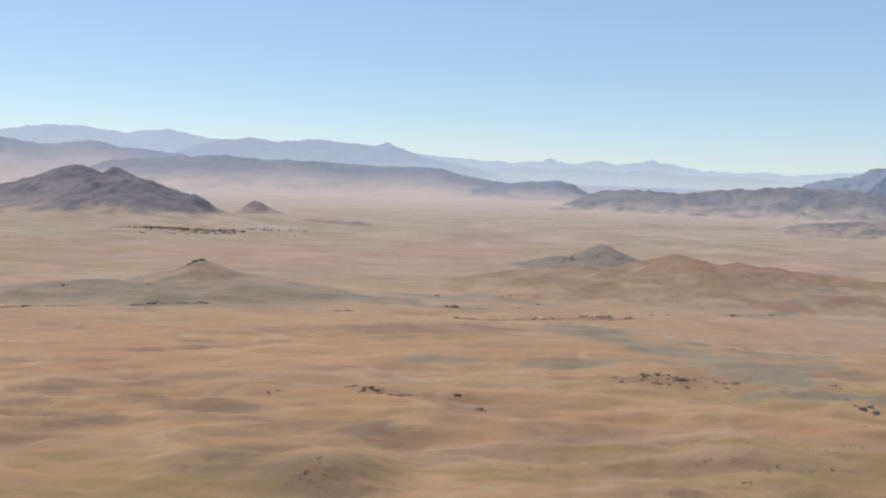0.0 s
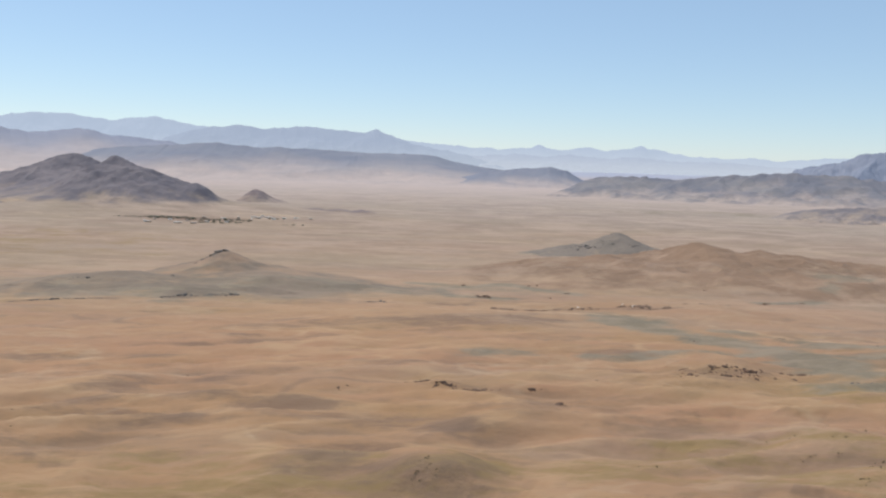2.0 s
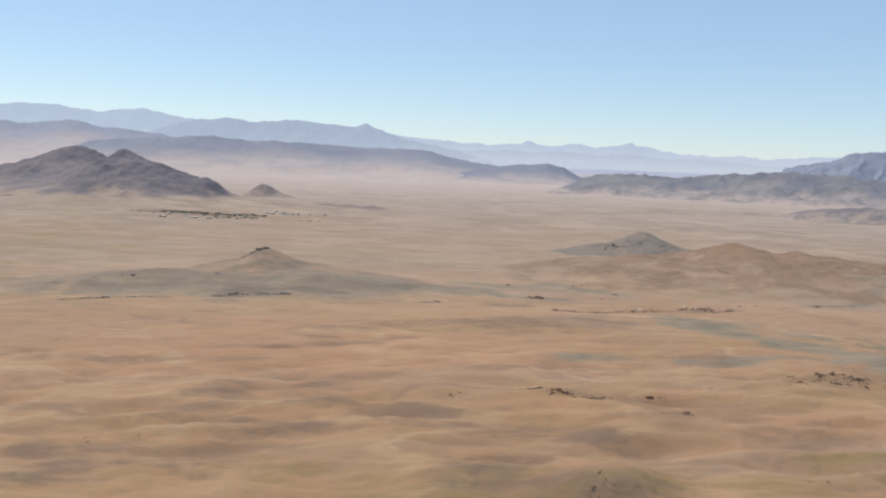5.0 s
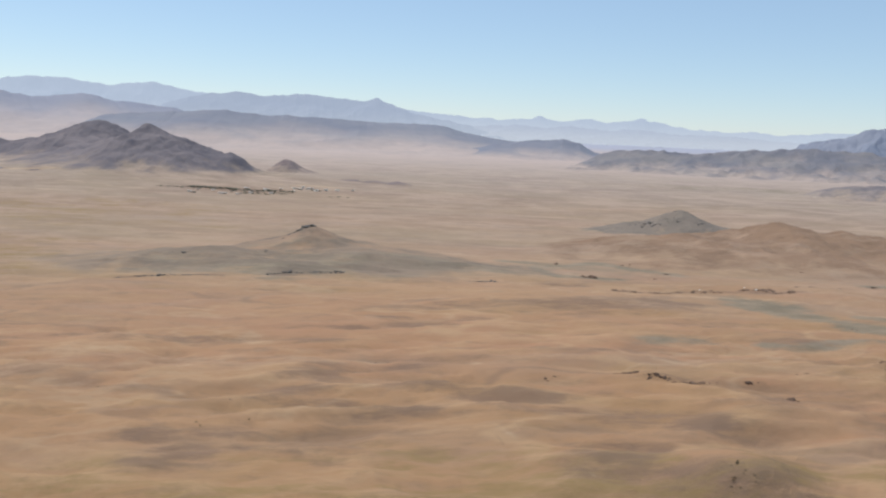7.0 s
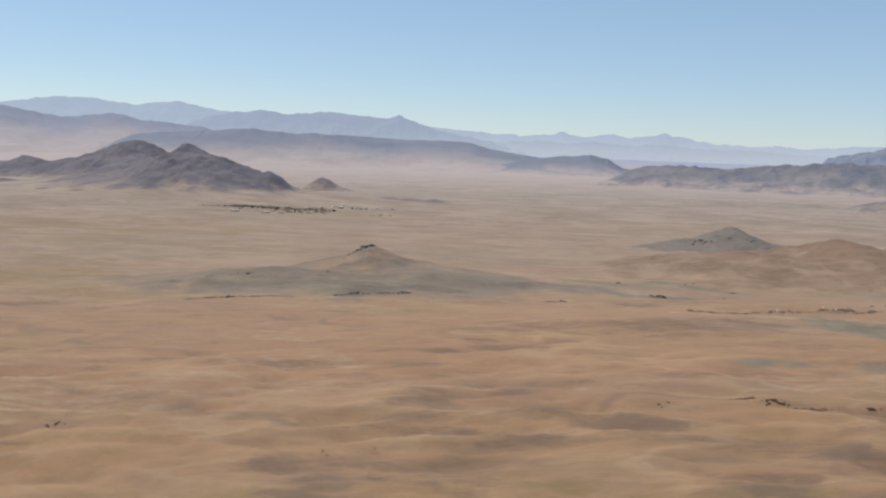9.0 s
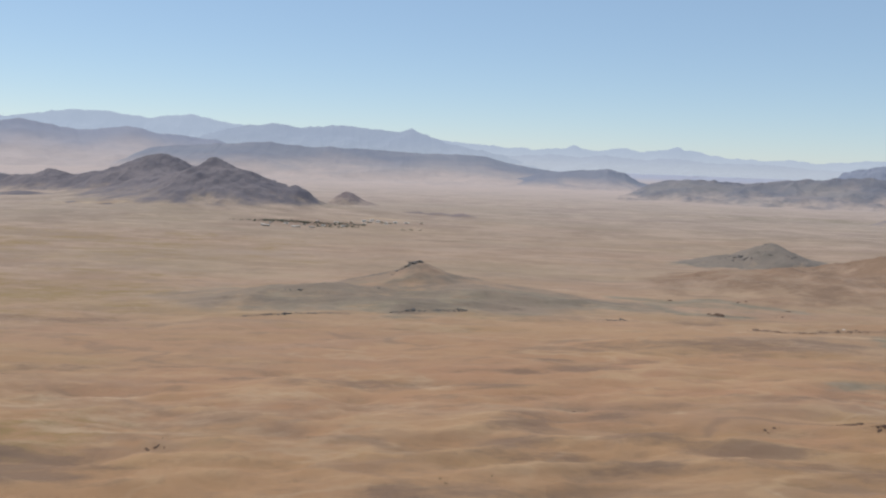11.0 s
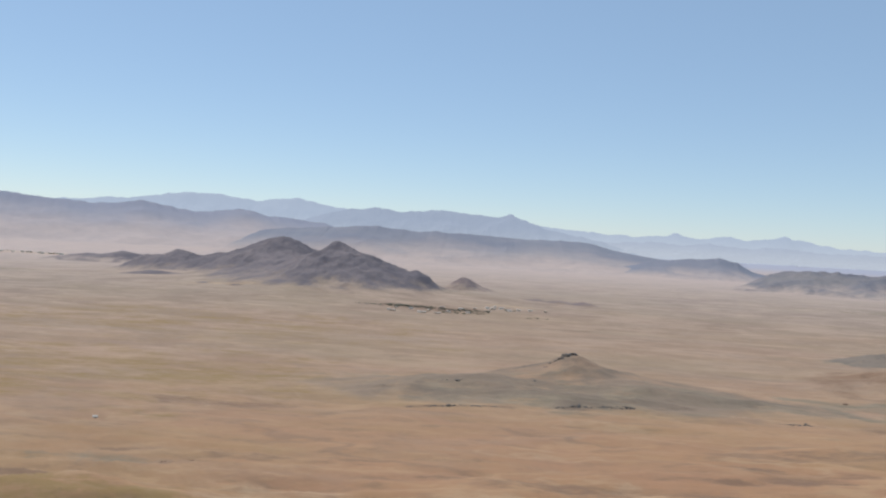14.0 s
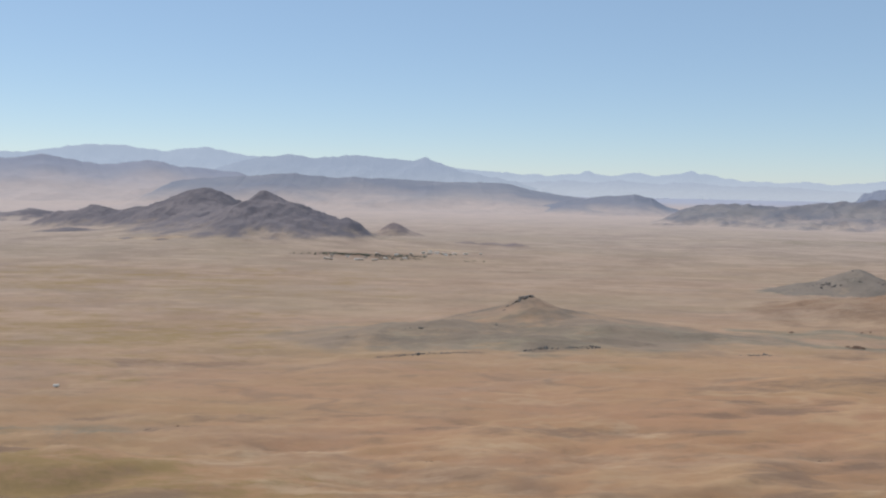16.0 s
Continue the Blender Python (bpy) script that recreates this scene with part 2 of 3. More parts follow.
def make_plain(name, tones, size=0.5, roughness=0.9):
    m = material(name, roughness)
    n = Nodes(m)
    c = n.mix(n.band(n.noise(size, (1, 1, 1), 5, 0.6), 0.3, 0.7), *tones)
    c = n.mix(n.band(n.noise(size * 6, (1, 1, 1), 4, 0.6, 3.0), 0.5, 0.8, 0, 0.35), c, tuple(v * 0.7 for v in tones[0]))
    n.finish(c, n.noise(size * 0.5), 0.3, 0.05)
    return m


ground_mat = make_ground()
hill_mat = make_rock("brown_hill_rock", (0.175, 0.153, 0.163), (0.255, 0.214, 0.212), 9.0, 1.2, 0.25, 0.7)
dusty_cone_mat = make_rock("dusty_pink_cone_rock", (0.235, 0.18, 0.17), (0.30, 0.232, 0.212), 5.0, 0.6, 0.3)
knoll_mat = make_rock("grey_knoll_gravel", (0.225, 0.174, 0.128), (0.33, 0.24, 0.17), 9.0, 0.5, 0.3)
cone_mat = make_rock("grey_cone_rock", (0.235, 0.192, 0.152), (0.29, 0.23, 0.18), 4.0, 0.4)
# bluer and paler than bare rock: distance haze mixed into the tones
mid_mat = make_rock("hazed_ridge_rock", (0.255, 0.265, 0.31), (0.29, 0.295, 0.33), 40.0, 1.2, 0.5, 0.25)
streaked_mat = make_rock("sand_streaked_ridge_rock", (0.215, 0.21, 0.232), (0.295, 0.268, 0.26), 16.0, 1.8, 0.35, 0.75)
foothill_mat = make_rock("brown_foothill_rock", (0.235, 0.205, 0.205), (0.325, 0.265, 0.235), 8.0, 1.0, 0.2, 1.0)
# farther ridge, with more blue haze mixed into its rock tones
left_mat = make_rock("haze_blue_ridge_rock", (0.325, 0.335, 0.395), (0.35, 0.35, 0.40), 60.0, 1.2, 0.5, 0.2)
red_sand_mat = make_rock("red_brown_sand_slope", (0.262, 0.167, 0.108), (0.335, 0.212, 0.135), 7.0, 0.8, 0.25)
# mesa rock tones with blue distance haze mixed in
mesa_mat = make_rock("haze_blue_mesa_rock", (0.265, 0.285, 0.345), (0.30, 0.31, 0.36), 50.0, 2.0, 0.3, 0.3)


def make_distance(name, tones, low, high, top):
    """The far backdrop: air haze painted as blue emission over rock, palest at its foot."""
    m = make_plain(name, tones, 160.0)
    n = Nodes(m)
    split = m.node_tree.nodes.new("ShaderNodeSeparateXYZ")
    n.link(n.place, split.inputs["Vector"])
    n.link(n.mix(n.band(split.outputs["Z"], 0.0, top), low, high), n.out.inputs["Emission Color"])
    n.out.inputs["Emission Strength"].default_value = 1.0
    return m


# low and high are glowing haze tones, not rock colours
far_mat = make_distance("distant_blue_haze", ((0.07, 0.075, 0.09), (0.085, 0.09, 0.10)), (0.39, 0.44, 0.515), (0.32, 0.378, 0.485), 130.0)
farther_mat = make_distance("distant_pale_blue_haze", ((0.05, 0.055, 0.065), (0.06, 0.065, 0.075)), (0.51, 0.57, 0.65), (0.41, 0.485, 0.605), 150.0)
nearer_far_mat = make_distance("distant_grey_blue_haze", ((0.05, 0.055, 0.065), (0.06, 0.065, 0.075)), (0.49, 0.535, 0.605), (0.395, 0.45, 0.555), 90.0)
boulder_mat = make_plain("dark_boulder_rock", ((0.14, 0.085, 0.06), (0.215, 0.133, 0.09)), 0.6)
brown_boulder_mat = make_plain("red_brown_boulder_rock", ((0.20, 0.125, 0.085), (0.33, 0.215, 0.145)), 0.6)
grey_boulder_mat = make_plain("grey_boulder_rock", ((0.12, 0.105, 0.095), (0.18, 0.155, 0.135)), 0.6)
# leaf tones lightened to carry the haze of the distance
leaf_mat = make_plain("hazed_green_leaves", ((0.14, 0.168, 0.115), (0.19, 0.208, 0.15)), 0.3)
scrub_mat = make_plain("dry_scrub_leaves", ((0.16, 0.125, 0.075), (0.21, 0.165, 0.10)), 0.3)
bark_mat = make_plain("grey_bark", ((0.12, 0.09, 0.07), (0.17, 0.13, 0.10)), 0.1)
white_wall_mat = make_plain("whitewashed_wall", ((0.80, 0.73, 0.62), (0.83, 0.77, 0.68)), 0.4)
mud_wall_mat = make_plain("mud_wall", ((0.50, 0.38, 0.28), (0.56, 0.44, 0.33)), 0.4)
roof_mat = make_plain("pale_flat_roof", ((0.78, 0.72, 0.64), (0.83, 0.78, 0.71)), 0.4)
dark_opening_mat = make_plain("dark_wood", ((0.06, 0.05, 0.045), (0.09, 0.075, 0.06)), 0.2)


# ---- the ground, one sheet out to the horizon ----
# films on the sand: x, y, radius x, radius y, strength
GRAVELS = [
    (55, 163, 12, 8, 0.55), (0, 148, 7, 3, 0.6), (60, 126, 14, 5, 0.9),
    (-80, 243, 46, 16, 1.0), (-115, 262, 40, 14, 0.6), (-35, 250, 34, 10, 1.0), (5, 262, 24, 7, 0.5), (-153.5, 147.6, 5, 1.7, 1.3), (-155, 150, 10, 4, 0.6), (-175, 152, 14, 3, 0.4),
    (110, 282, 18, 8, 0.5), (230, 760, 120, 40, 0.5), (-545, 665, 60, 16, 0.7), (70, 388, 38, 18, 0.9), (128, 284, 30, 6, 0.7),
]
# the first entry paints the mound's shaded side as a dark film
DARKS = [
    (-9.5, 84, 7, 4.5, 0.85), (-87.5, 150.4, 14, 5, 0.9), (-43.5, 130.3, 4, 1.8, 0.7), (-57, 125, 7, 4, 0.9), (-59, 117, 8, 3.5, 0.8), (-43.5, 118, 5.5, 5, 0.9), (-32, 114, 11, 2.5, 0.8),
    (-45, 109.4, 12, 3, 0.6), (-28.6, 108.4, 8, 3, 0.7), (-55, 159.4, 5, 2, 0.7), (-42, 160, 8, 4, 0.9), (-66, 95, 5, 2.5, 0.7), (-55, 95, 11, 3.5, 0.5),
    (-22, 91, 5.5, 5, 0.8), (-15, 107, 5, 3, 0.7), (-9, 103, 4.5, 3.5, 0.8), (4, 113, 4.5, 6, 0.8), (-165, 140, 16, 3.5, 0.8), (34, 132, 9, 4, 0.55),
]
# the first entry paints the shading of a large swell
MORE_DARKS = [
    (-6, 184, 26, 9, 0.85), (-72, 100, 4, 2.5, 0.7), (-67, 96, 4, 2, 0.6), (-51, 97, 4, 3, 0.7), (-18, 107.5, 7, 2.5, 0.6), (-162, 212, 20, 5, 0.8), (-132, 160, 12, 3, 0.6),
    (-115, 112.5, 8, 1.8, 0.7), (-120, 107.5, 16, 3, 0.7), (-60, 147, 7, 2.8, 0.7), (-121, 160, 10, 3, 0.6), (-72, 451, 12, 4, 0.9), (-68, 616, 16, 4, 0.8), (-56, 467, 8, 3, 0.7), (-4, 222, 8, 3, 0.6), (20, 150, 9, 3, 0.6), (9, 167, 9, 4, 0.6), (-150, 517, 32, 14, 0.8), (-150, 116, 22, 5, 0.7),
    (-49.3, 169.4, 7, 2.4, 0.7), (-31.2, 166.5, 5.6, 1.8, 0.6), (11.3, 167, 9, 5, 0.6), (-21.6, 95.9, 6, 3, 0.6), (-67.6, 91.4, 6, 1.8, 0.6), (-53.2, 112.4, 7, 1.5, 0.6), (-64.6, 101.9, 4.3, 2.4, 0.6),
    (-173.7, 209.3, 4, 2.4, 0.8), (-147.5, 149.8, 4, 1.2, 1.2), (-158, 161, 7, 1.6, 0.6), (-144, 153.8, 6, 1.6, 1.1), (-271, 612, 11, 9, 1.0), (-312, 563, 7, 5, 0.9), (-287, 556, 6, 4, 0.9), (-394, 657, 18, 7, 0.9),
]
PALES = [
    (-88, 132, 36, 13, 0.3), (-112, 126, 22, 9, 0.4), (-128, 137, 14, 5, 0.5),
    (-20.7, 135.5, 4.4, 0.7, 0.7), (-3.8, 133, 2.7, 1.2, 0.8), (-95.6, 130.7, 3.5, 1.4, 0.6), (-49.7, 118.4, 1.7, 1, 0.6),
    (-34, 131, 1.6, 1.2, 0.9), (-69, 146, 4, 4, 0.5), (-120, 139, 5, 3, 0.7), (-118, 135, 3, 3, 0.6), (-73, 152, 4, 4, 0.6), (-1, 141, 2.4, 1.2, 0.8), (8, 144, 3, 1, 0.6),
    (118, 290, 18, 4, 0.7), (-112, 560, 26, 6, 0.7), (-700, 1005, 95, 16, 1.0), (-300, 560, 40, 6, 0.5),
]
# paints mound shade at (-9, 83.5) and the view's edge darkening at (-35, 80)
OLIVES = [(-215, 250, 80, 60, 0.45), (-240, 390, 120, 60, 0.4), (45, 88, 40, 14, 0.6), (70, 120, 30, 14, 0.5), (-152, 118, 34, 15, 1.0), (-9, 83.5, 9, 5, 1.0), (-20, 90, 8, 4, 0.7), (80, 160, 20, 10, 0.3), (-35, 80, 90, 14, 0.5)]
TRACKS = [[(-60, 234), (-34, 230), (-23, 228), (-14, 219), (-6, 205), (2, 198), (14, 196), (26, 197.5), (40, 197), (51, 190), (58, 177), (65, 171), (86, 168)], [(-36, 106), (-32, 99), (-29, 94), (-26, 89), (-23, 80)]]

# beds of grey gravel: width, then the way; brown rubble along the rock ledges
WASHES = [(6.0, [(29, 197), (34, 188), (37, 177), (43, 170), (50, 161), (54, 150), (57, 138)]), (2.2, [(16, 146), (24, 146), (33, 150), (46, 152), (54, 150), (70, 152)]), (3.0, [(50, 181), (58, 174), (64, 166), (74, 163)]),
          (3.5, [(-16, 272), (0, 267), (14, 271), (25, 261), (33, 254)]), (2.5, [(-9, 259), (-5, 238), (2, 237), (12, 237)]), (3.0, [(82, 240), (96, 243), (112, 262), (130, 284)])]
RUBBLE = [(1.5, [(1, 206), (6, 205), (14, 205.5), (21, 210), (28, 209.5), (37, 207.5), (43, 206), (50, 209.5)]), (1.6, [(0, 237), (8, 237.5), (14, 238)]), (1.3, [(82, 238), (97, 243)]), (1.4, [(-117, 218.6), (-108, 221), (-93, 224.6)]), (1.2, [(-84, 227), (-63, 231.6)])]


def trail(x, y, ways, width):
    """A pale trodden or washed-out line along broken lines."""
    out = np.zeros_like(x)
    wob = 1.5 * fbm(x, y, 18, 2, 71)
    for way in ways:
        for (ax, ay), (bx, by) in zip(way, way[1:]):
            dx, dy = bx - ax, by - ay
            u = np.clip(((x - ax) * dx + (y - ay) * dy) / (dx * dx + dy * dy), 0, 1)
            d = np.hypot(x - ax - u * dx, y + wob - ay - u * dy)
            out = np.maximum(out, 0.65 * np.exp(-(d / width) ** 2))
    return out


def film(x, y, spots, sway):
    """Thin covers with frayed edges. sway: two fields of noise that fray them."""
    out = np.zeros_like(x)
    for cx, cy, rx, ry, s in spots:
        out = np.maximum(out, s * np.exp(-0.9 * bump(x + 0.75 * rx * sway[0], y + 0.8 * ry * sway[1], cx, cy, rx, ry) ** 1.5))
    return out


def beds(x, y, ways, strength):
    out = np.zeros_like(x)
    for width, way in ways:
        out = np.maximum(out, np.clip(strength * trail(x, y, [way], width), 0, 1))
    return out


def films(x, y):
    away = np.hypot(x + 40, y)
    near = 1 - step(180, 420, away)
    sway = fbm(x * 0.6, y, 9, 3, 301, 0.6), fbm(x * 0.5, y, 7, 3, 311, 0.6)
    return {"gravel": np.maximum(film(x, y, GRAVELS, sway), beds(x, y, WASHES, 1.9)), "dark": np.maximum(film(x, y, DARKS + MORE_DARKS, sway), beds(x, y, RUBBLE, 1.3)), "pale": np.maximum(film(x, y, PALES, sway), trail(x, y, TRACKS[:1], 0.8) * 1.3 + trail(x, y, TRACKS[1:], 0.45) * 0.5), "olive": film(x, y, OLIVES, sway),
            # the last three layers set how much painted haze each distance gets
            "swell": near * swells(x, y), "haze_mid": np.clip(0.05 + 0.6 * step(125, 360, away) + 0.35 * step(330, 700, away), 0, 1), "haze_far": step(480, 1500, away), "haze_blue": step(1700, 3200, away)}


view = np.linspace(-52, 52, 900)
behind = np.linspace(52, 308, 90)[1:-1]
turns = np.radians(np.concatenate([view, behind]))
radii = np.concatenate([[0.02], np.linspace(2, 53, 35), np.geomspace(55, 4880, 560)])
R, A = np.meshgrid(radii, turns, indexing="ij")
X, Y = -45 + R * np.sin(A), R * np.cos(A)
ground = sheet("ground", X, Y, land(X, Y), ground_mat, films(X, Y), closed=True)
tagged(ground, "wide orange-brown desert sand with grey gravel films", "desert ground", kind="structure")


# ---- hills ----
SURFACES = []


def hill(name, label, peaks, rough, mat, spacing, size, sand, seed, category="hill", gully=0.35, slope=1.2, blend=0.05, foot=1.3, crag=0.0, dome=0.006):
    """A hill on the land. peaks: x, y, height, radius x, radius y, turn. sand: how the cover thins with height. slope: 1 straight flanks, more: hollow ones."""
    x0, x1 = min(p[0] - 1.15 * max(p[3:5]) for p in peaks), max(p[0] + 1.15 * max(p[3:5]) for p in peaks)
    y0, y1 = min(p[1] - 1.15 * max(p[3:5]) for p in peaks), max(p[1] + 1.15 * max(p[3:5]) for p in peaks)
    gx, gy = np.meshgrid(np.arange(x0, x1, spacing), np.arange(y0, y1, spacing))
    wx, wy = gx + 0.12 * size * fbm(gx, gy, size, 3, seed), gy + 0.12 * size * fbm(gx, gy, size, 3, seed + 50)
    h = np.zeros_like(gx)
    top = max(p[2] for p in peaks)
    k = blend * top
    for cx, cy, high, rx, ry, turn in peaks:
        d = np.sqrt(bump(wx, wy, cx, cy, rx, ry, turn) + dome) - math.sqrt(dome)
        one = high * np.maximum(1 - d, 0) ** slope
        h = np.log(np.exp(h / k) + np.exp(one / k) - 1) * k
    rel = np.clip(h / top, 0, 1.2)
    r = ridged(gx, gy, size, 5, seed + 9)
    h = h * (0.2 + 0.8 * step(0.0, 0.32, rel))
    h = h * (1 + gully * (r - 0.66) * (1 - 0.75 * rel)) + rough * np.sqrt(rel) * (ridged(gx, gy, size * 0.35, 4, seed + 20) - 0.62)
    h = h + crag * np.clip(rel * 3, 0, 1) * (ridged(gx, gy * 0.8, size * 0.16, 3, seed + 33) - 0.62)
    z = land(gx, gy) + h - 0.03 * top * (1 - step(0.0, 0.06, rel))
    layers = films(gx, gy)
    layers["sand"] = np.maximum(np.clip(sand[0] - sand[1] * rel + 0.6 * (0.62 - r), 0, 1), foot * (1 - step(0.02, 0.22, rel)))
    SURFACES.append((x0, y0, spacing, z))
    ob = sheet(name, gx, gy, z, mat, layers, keep=rel > 0.004)
    return tagged(ob, label, category)


near_x, near_y = np.meshgrid(np.arange(-230, 110, 0.5), np.arange(75, 400, 0.5))
NEAR_LAND = (-230, 75, 0.5, land(near_x, near_y))


def height(x, y):
    """The height of the ground or of the hill that stands on it."""
    near = -230 < x < 109 and 75 < y < 399
    z = -99.0 if near else float(land(np.array([x]), np.array([y]))[0])
    for x0, y0, spacing, grid in [NEAR_LAND] * near + SURFACES:
        i, j = (y - y0) / spacing, (x - x0) / spacing
        if 0 <= i < grid.shape[0] - 1 and 0 <= j < grid.shape[1] - 1:
            a, b = int(i), int(j)
            u, v = i - a, j - b
            z = max(z, float((grid[a, b] * (1 - v) + grid[a, b + 1] * v) * (1 - u) + (grid[a + 1, b] * (1 - v) + grid[a + 1, b + 1] * v) * u))
    return z


hill("rocky_hill", "dark brown double-peaked rocky hill with sandy skirts",
     [(-238, 630, 28.8, 48, 52, 0), (-237, 629, 29, 72, 80, 15), (-319, 748, 36, 86, 100, 10), (-289, 700, 18, 80, 80, 0), (-213, 630, 20, 60, 60, 0), (-196, 622, 13, 50, 50, 0),
      (-412, 752, 18.5, 70, 56, 0), (-374, 747, 17.8, 66, 60, 0), (-178, 618, 16.5, 25, 31, 0), (-441, 745, 13, 40, 40, 0), (-270, 590, 7, 90, 60, 10), (-300, 640, 10, 70, 60, 0)],
     1.8, hill_mat, 1.15, 50, (0.8, 2.5), 101, gully=0.55, crag=1.5)
hill("sand_cone", "small brown cone hill on the dusty plain", [(-151, 700, 10.8, 14.5, 18, 0), (-142, 700, 4.5, 18, 20, 0)], 0.5, dusty_cone_mat, 0.8, 12, (0.85, 1.2), 131, slope=1.05, dome=0.12)
hill("low_hill", "low dusty brown hill beyond the rocky hill", [(-548, 911, 12, 60, 50, 0), (-585, 905, 8, 60, 50, 0)], 0.6, hill_mat, 3.0, 30, (0.85, 1.3), 141)
for x, y, high, rx, ry in ((-271, 608, 4.0, 17, 13), (-257, 620, 3.0, 8, 9), (-394, 657, 2.8, 28, 12), (-312, 563, 1.3, 10, 8), (-287, 556, 1.2, 9, 7)):
    hill("rocky_rise", "low dark rocky rise at the hill foot", [(x, y, high, rx, ry, 0)], 0.8, hill_mat, 0.8, 9, (0.45, 0.6), int(-x), "rocky rise", foot=0.9)
hill("rocky_rise", "flat brown rocky rise on the dusty plain", [(-76, 622, 1.7, 14, 10, 0), (-60, 621, 2.3, 11, 9, 0), (-92, 624, 1.2, 12, 8, 0)], 0.3, dusty_cone_mat, 0.8, 9, (0.5, 0.6), 147, "rocky rise", foot=0.8)
hill("knoll", "low grey gravel knoll with a dark rocky summit",
     [(-77, 277, 9.0, 26, 28, 0), (-77, 272, 6.4, 42, 36, 0), (-107, 252, 4.8, 50, 28, 10), (-62, 258, 4.2, 52, 32, 0), (-34, 250, 2.0, 50, 18, 0), (-88, 240, 2.6, 60, 22, 0)],
     0.35, knoll_mat, 0.6, 20, (0.4, 0.1), 151, gully=0.3, slope=1.35, foot=0.9)
hill("stony_cone", "grey stony cone hill with dark boulders",
     [(74, 392, 10.2, 25, 28, 0), (56, 390, 4.6, 30, 20, 0), (88, 392, 4.2, 26, 20, 0)], 0.5, cone_mat, 0.6, 14, (0.35, 0.6), 161, gully=0.3, foot=0.75)
hill("sand_hill", "broad orange sand hill with soft gullies",
     [(88, 318, 12.0, 40, 48, 0), (111, 312, 11.0, 44, 50, 0), (134, 305, 8.8, 40, 46, 0), (52, 322, 6.0, 56, 40, 0), (70, 300, 5.5, 80, 48, 0), (155, 296, 6, 56, 56, 0), (120, 270, 3, 60, 24, 0)],
     0.5, red_sand_mat, 0.8, 30, (0.6, 0.65), 171, gully=0.75, slope=1.05, blend=0.1, foot=0.9)


# ---- ridges ----
def ridge(name, label, crest, reach, mat, rough, size, sand, seed, steps=420, across=90, base=-5.0, carve=0.8, kind="", category="mountain range"):
    """A mountain ridge along a crest of x, y, z, falling to the plain within reach metres on both sides."""
    crest = np.array(crest, float)
    along = np.concatenate([[0], np.cumsum(np.hypot(*np.diff(crest[:, :2], axis=0).T))])
    s = np.linspace(0, along[-1], steps)
    cx, cy, cz = (np.interp(s, along, crest[:, k]) for k in range(3))
    width = max(3, int(steps * 0.006)) | 1
    kernel = np.hanning(width + 2)[1:-1]
    kernel = kernel / kernel.sum()
    pad = width // 2
    cx, cy = (np.convolve(np.pad(v, pad, mode="edge"), kernel, "valid") for v in (cx, cy))
    cz = cz + 0.06 * np.ptp(crest[:, 2]) * fbm(s, 0 * s + seed, size * 0.45, 4, seed, 0.6) * np.clip(cz / 40, 0, 1)
    cz = np.convolve(np.pad(cz, pad, mode="edge"), kernel, "valid")
    cz = cz + 0.03 * np.ptp(crest[:, 2]) * (ridged(s, 0 * s + 3.7 * seed, size * 0.2, 4, seed + 3, 0.65) - 0.6) * np.clip(cz / 40, 0, 1)
    ends = crest[-1, :2] - crest[0, :2]
    nx, ny = (np.full(steps, v) for v in (ends[1] / np.hypot(*ends), -ends[0] / np.hypot(*ends)))
    v = np.linspace(-1, 1, across)
    v = np.sign(v) * np.abs(v) ** 1.25
    X = cx[None] + nx[None] * v[:, None] * reach
    Y = cy[None] + ny[None] * v[:, None] * reach
    spur = ridged(X, Y, size, 5, seed)
    d = np.clip(np.abs(v)[:, None] * (1 + carve * (0.62 - spur) * np.minimum(1, np.abs(v)[:, None] * 5)), 0, 1)
    fall = (1 - d) ** 1.7
    high = np.maximum(cz - base, 0)[None]
    tip = step(0, 0.06, s / along[-1])[None] * step(0, 0.06, 1 - s / along[-1])[None]
    Z = base - 3 + (high * tip + 3) * fall + rough * fall ** 0.5 * (ridged(X, Y, size * 0.4, 4, seed + 7) - 0.62) * np.minimum(1, high / 20) * (0.35 + 0.65 * fall)
    rel = np.clip((Z - base) / max(1.0, high.max()), 0, 1)
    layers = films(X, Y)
    # sand thickens towards the foot, where its pale tone also imitates haze
    layers["sand"] = np.clip(sand[0] - sand[1] * rel / np.maximum(0.35, high / high.max()) + 0.35 * (0.62 - spur), 0, 1)
    ob = sheet(name, X, Y, Z, mat, layers)
    return tagged(ob, label, category, kind=kind)


ridge("mountain_ridge", "long dark hazy ridge with dusty foothills",
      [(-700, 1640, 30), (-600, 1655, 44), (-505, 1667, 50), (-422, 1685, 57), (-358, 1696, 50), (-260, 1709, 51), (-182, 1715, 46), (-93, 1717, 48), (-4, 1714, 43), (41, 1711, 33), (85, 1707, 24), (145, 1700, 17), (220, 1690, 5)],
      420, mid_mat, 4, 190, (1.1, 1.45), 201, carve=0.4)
ridge("mountain_ridge", "short dark hazy ridge end on the plain",
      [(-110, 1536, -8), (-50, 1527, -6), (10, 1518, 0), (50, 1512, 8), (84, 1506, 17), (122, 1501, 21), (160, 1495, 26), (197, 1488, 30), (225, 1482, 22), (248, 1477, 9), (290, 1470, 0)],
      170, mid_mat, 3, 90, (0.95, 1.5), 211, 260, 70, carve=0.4)
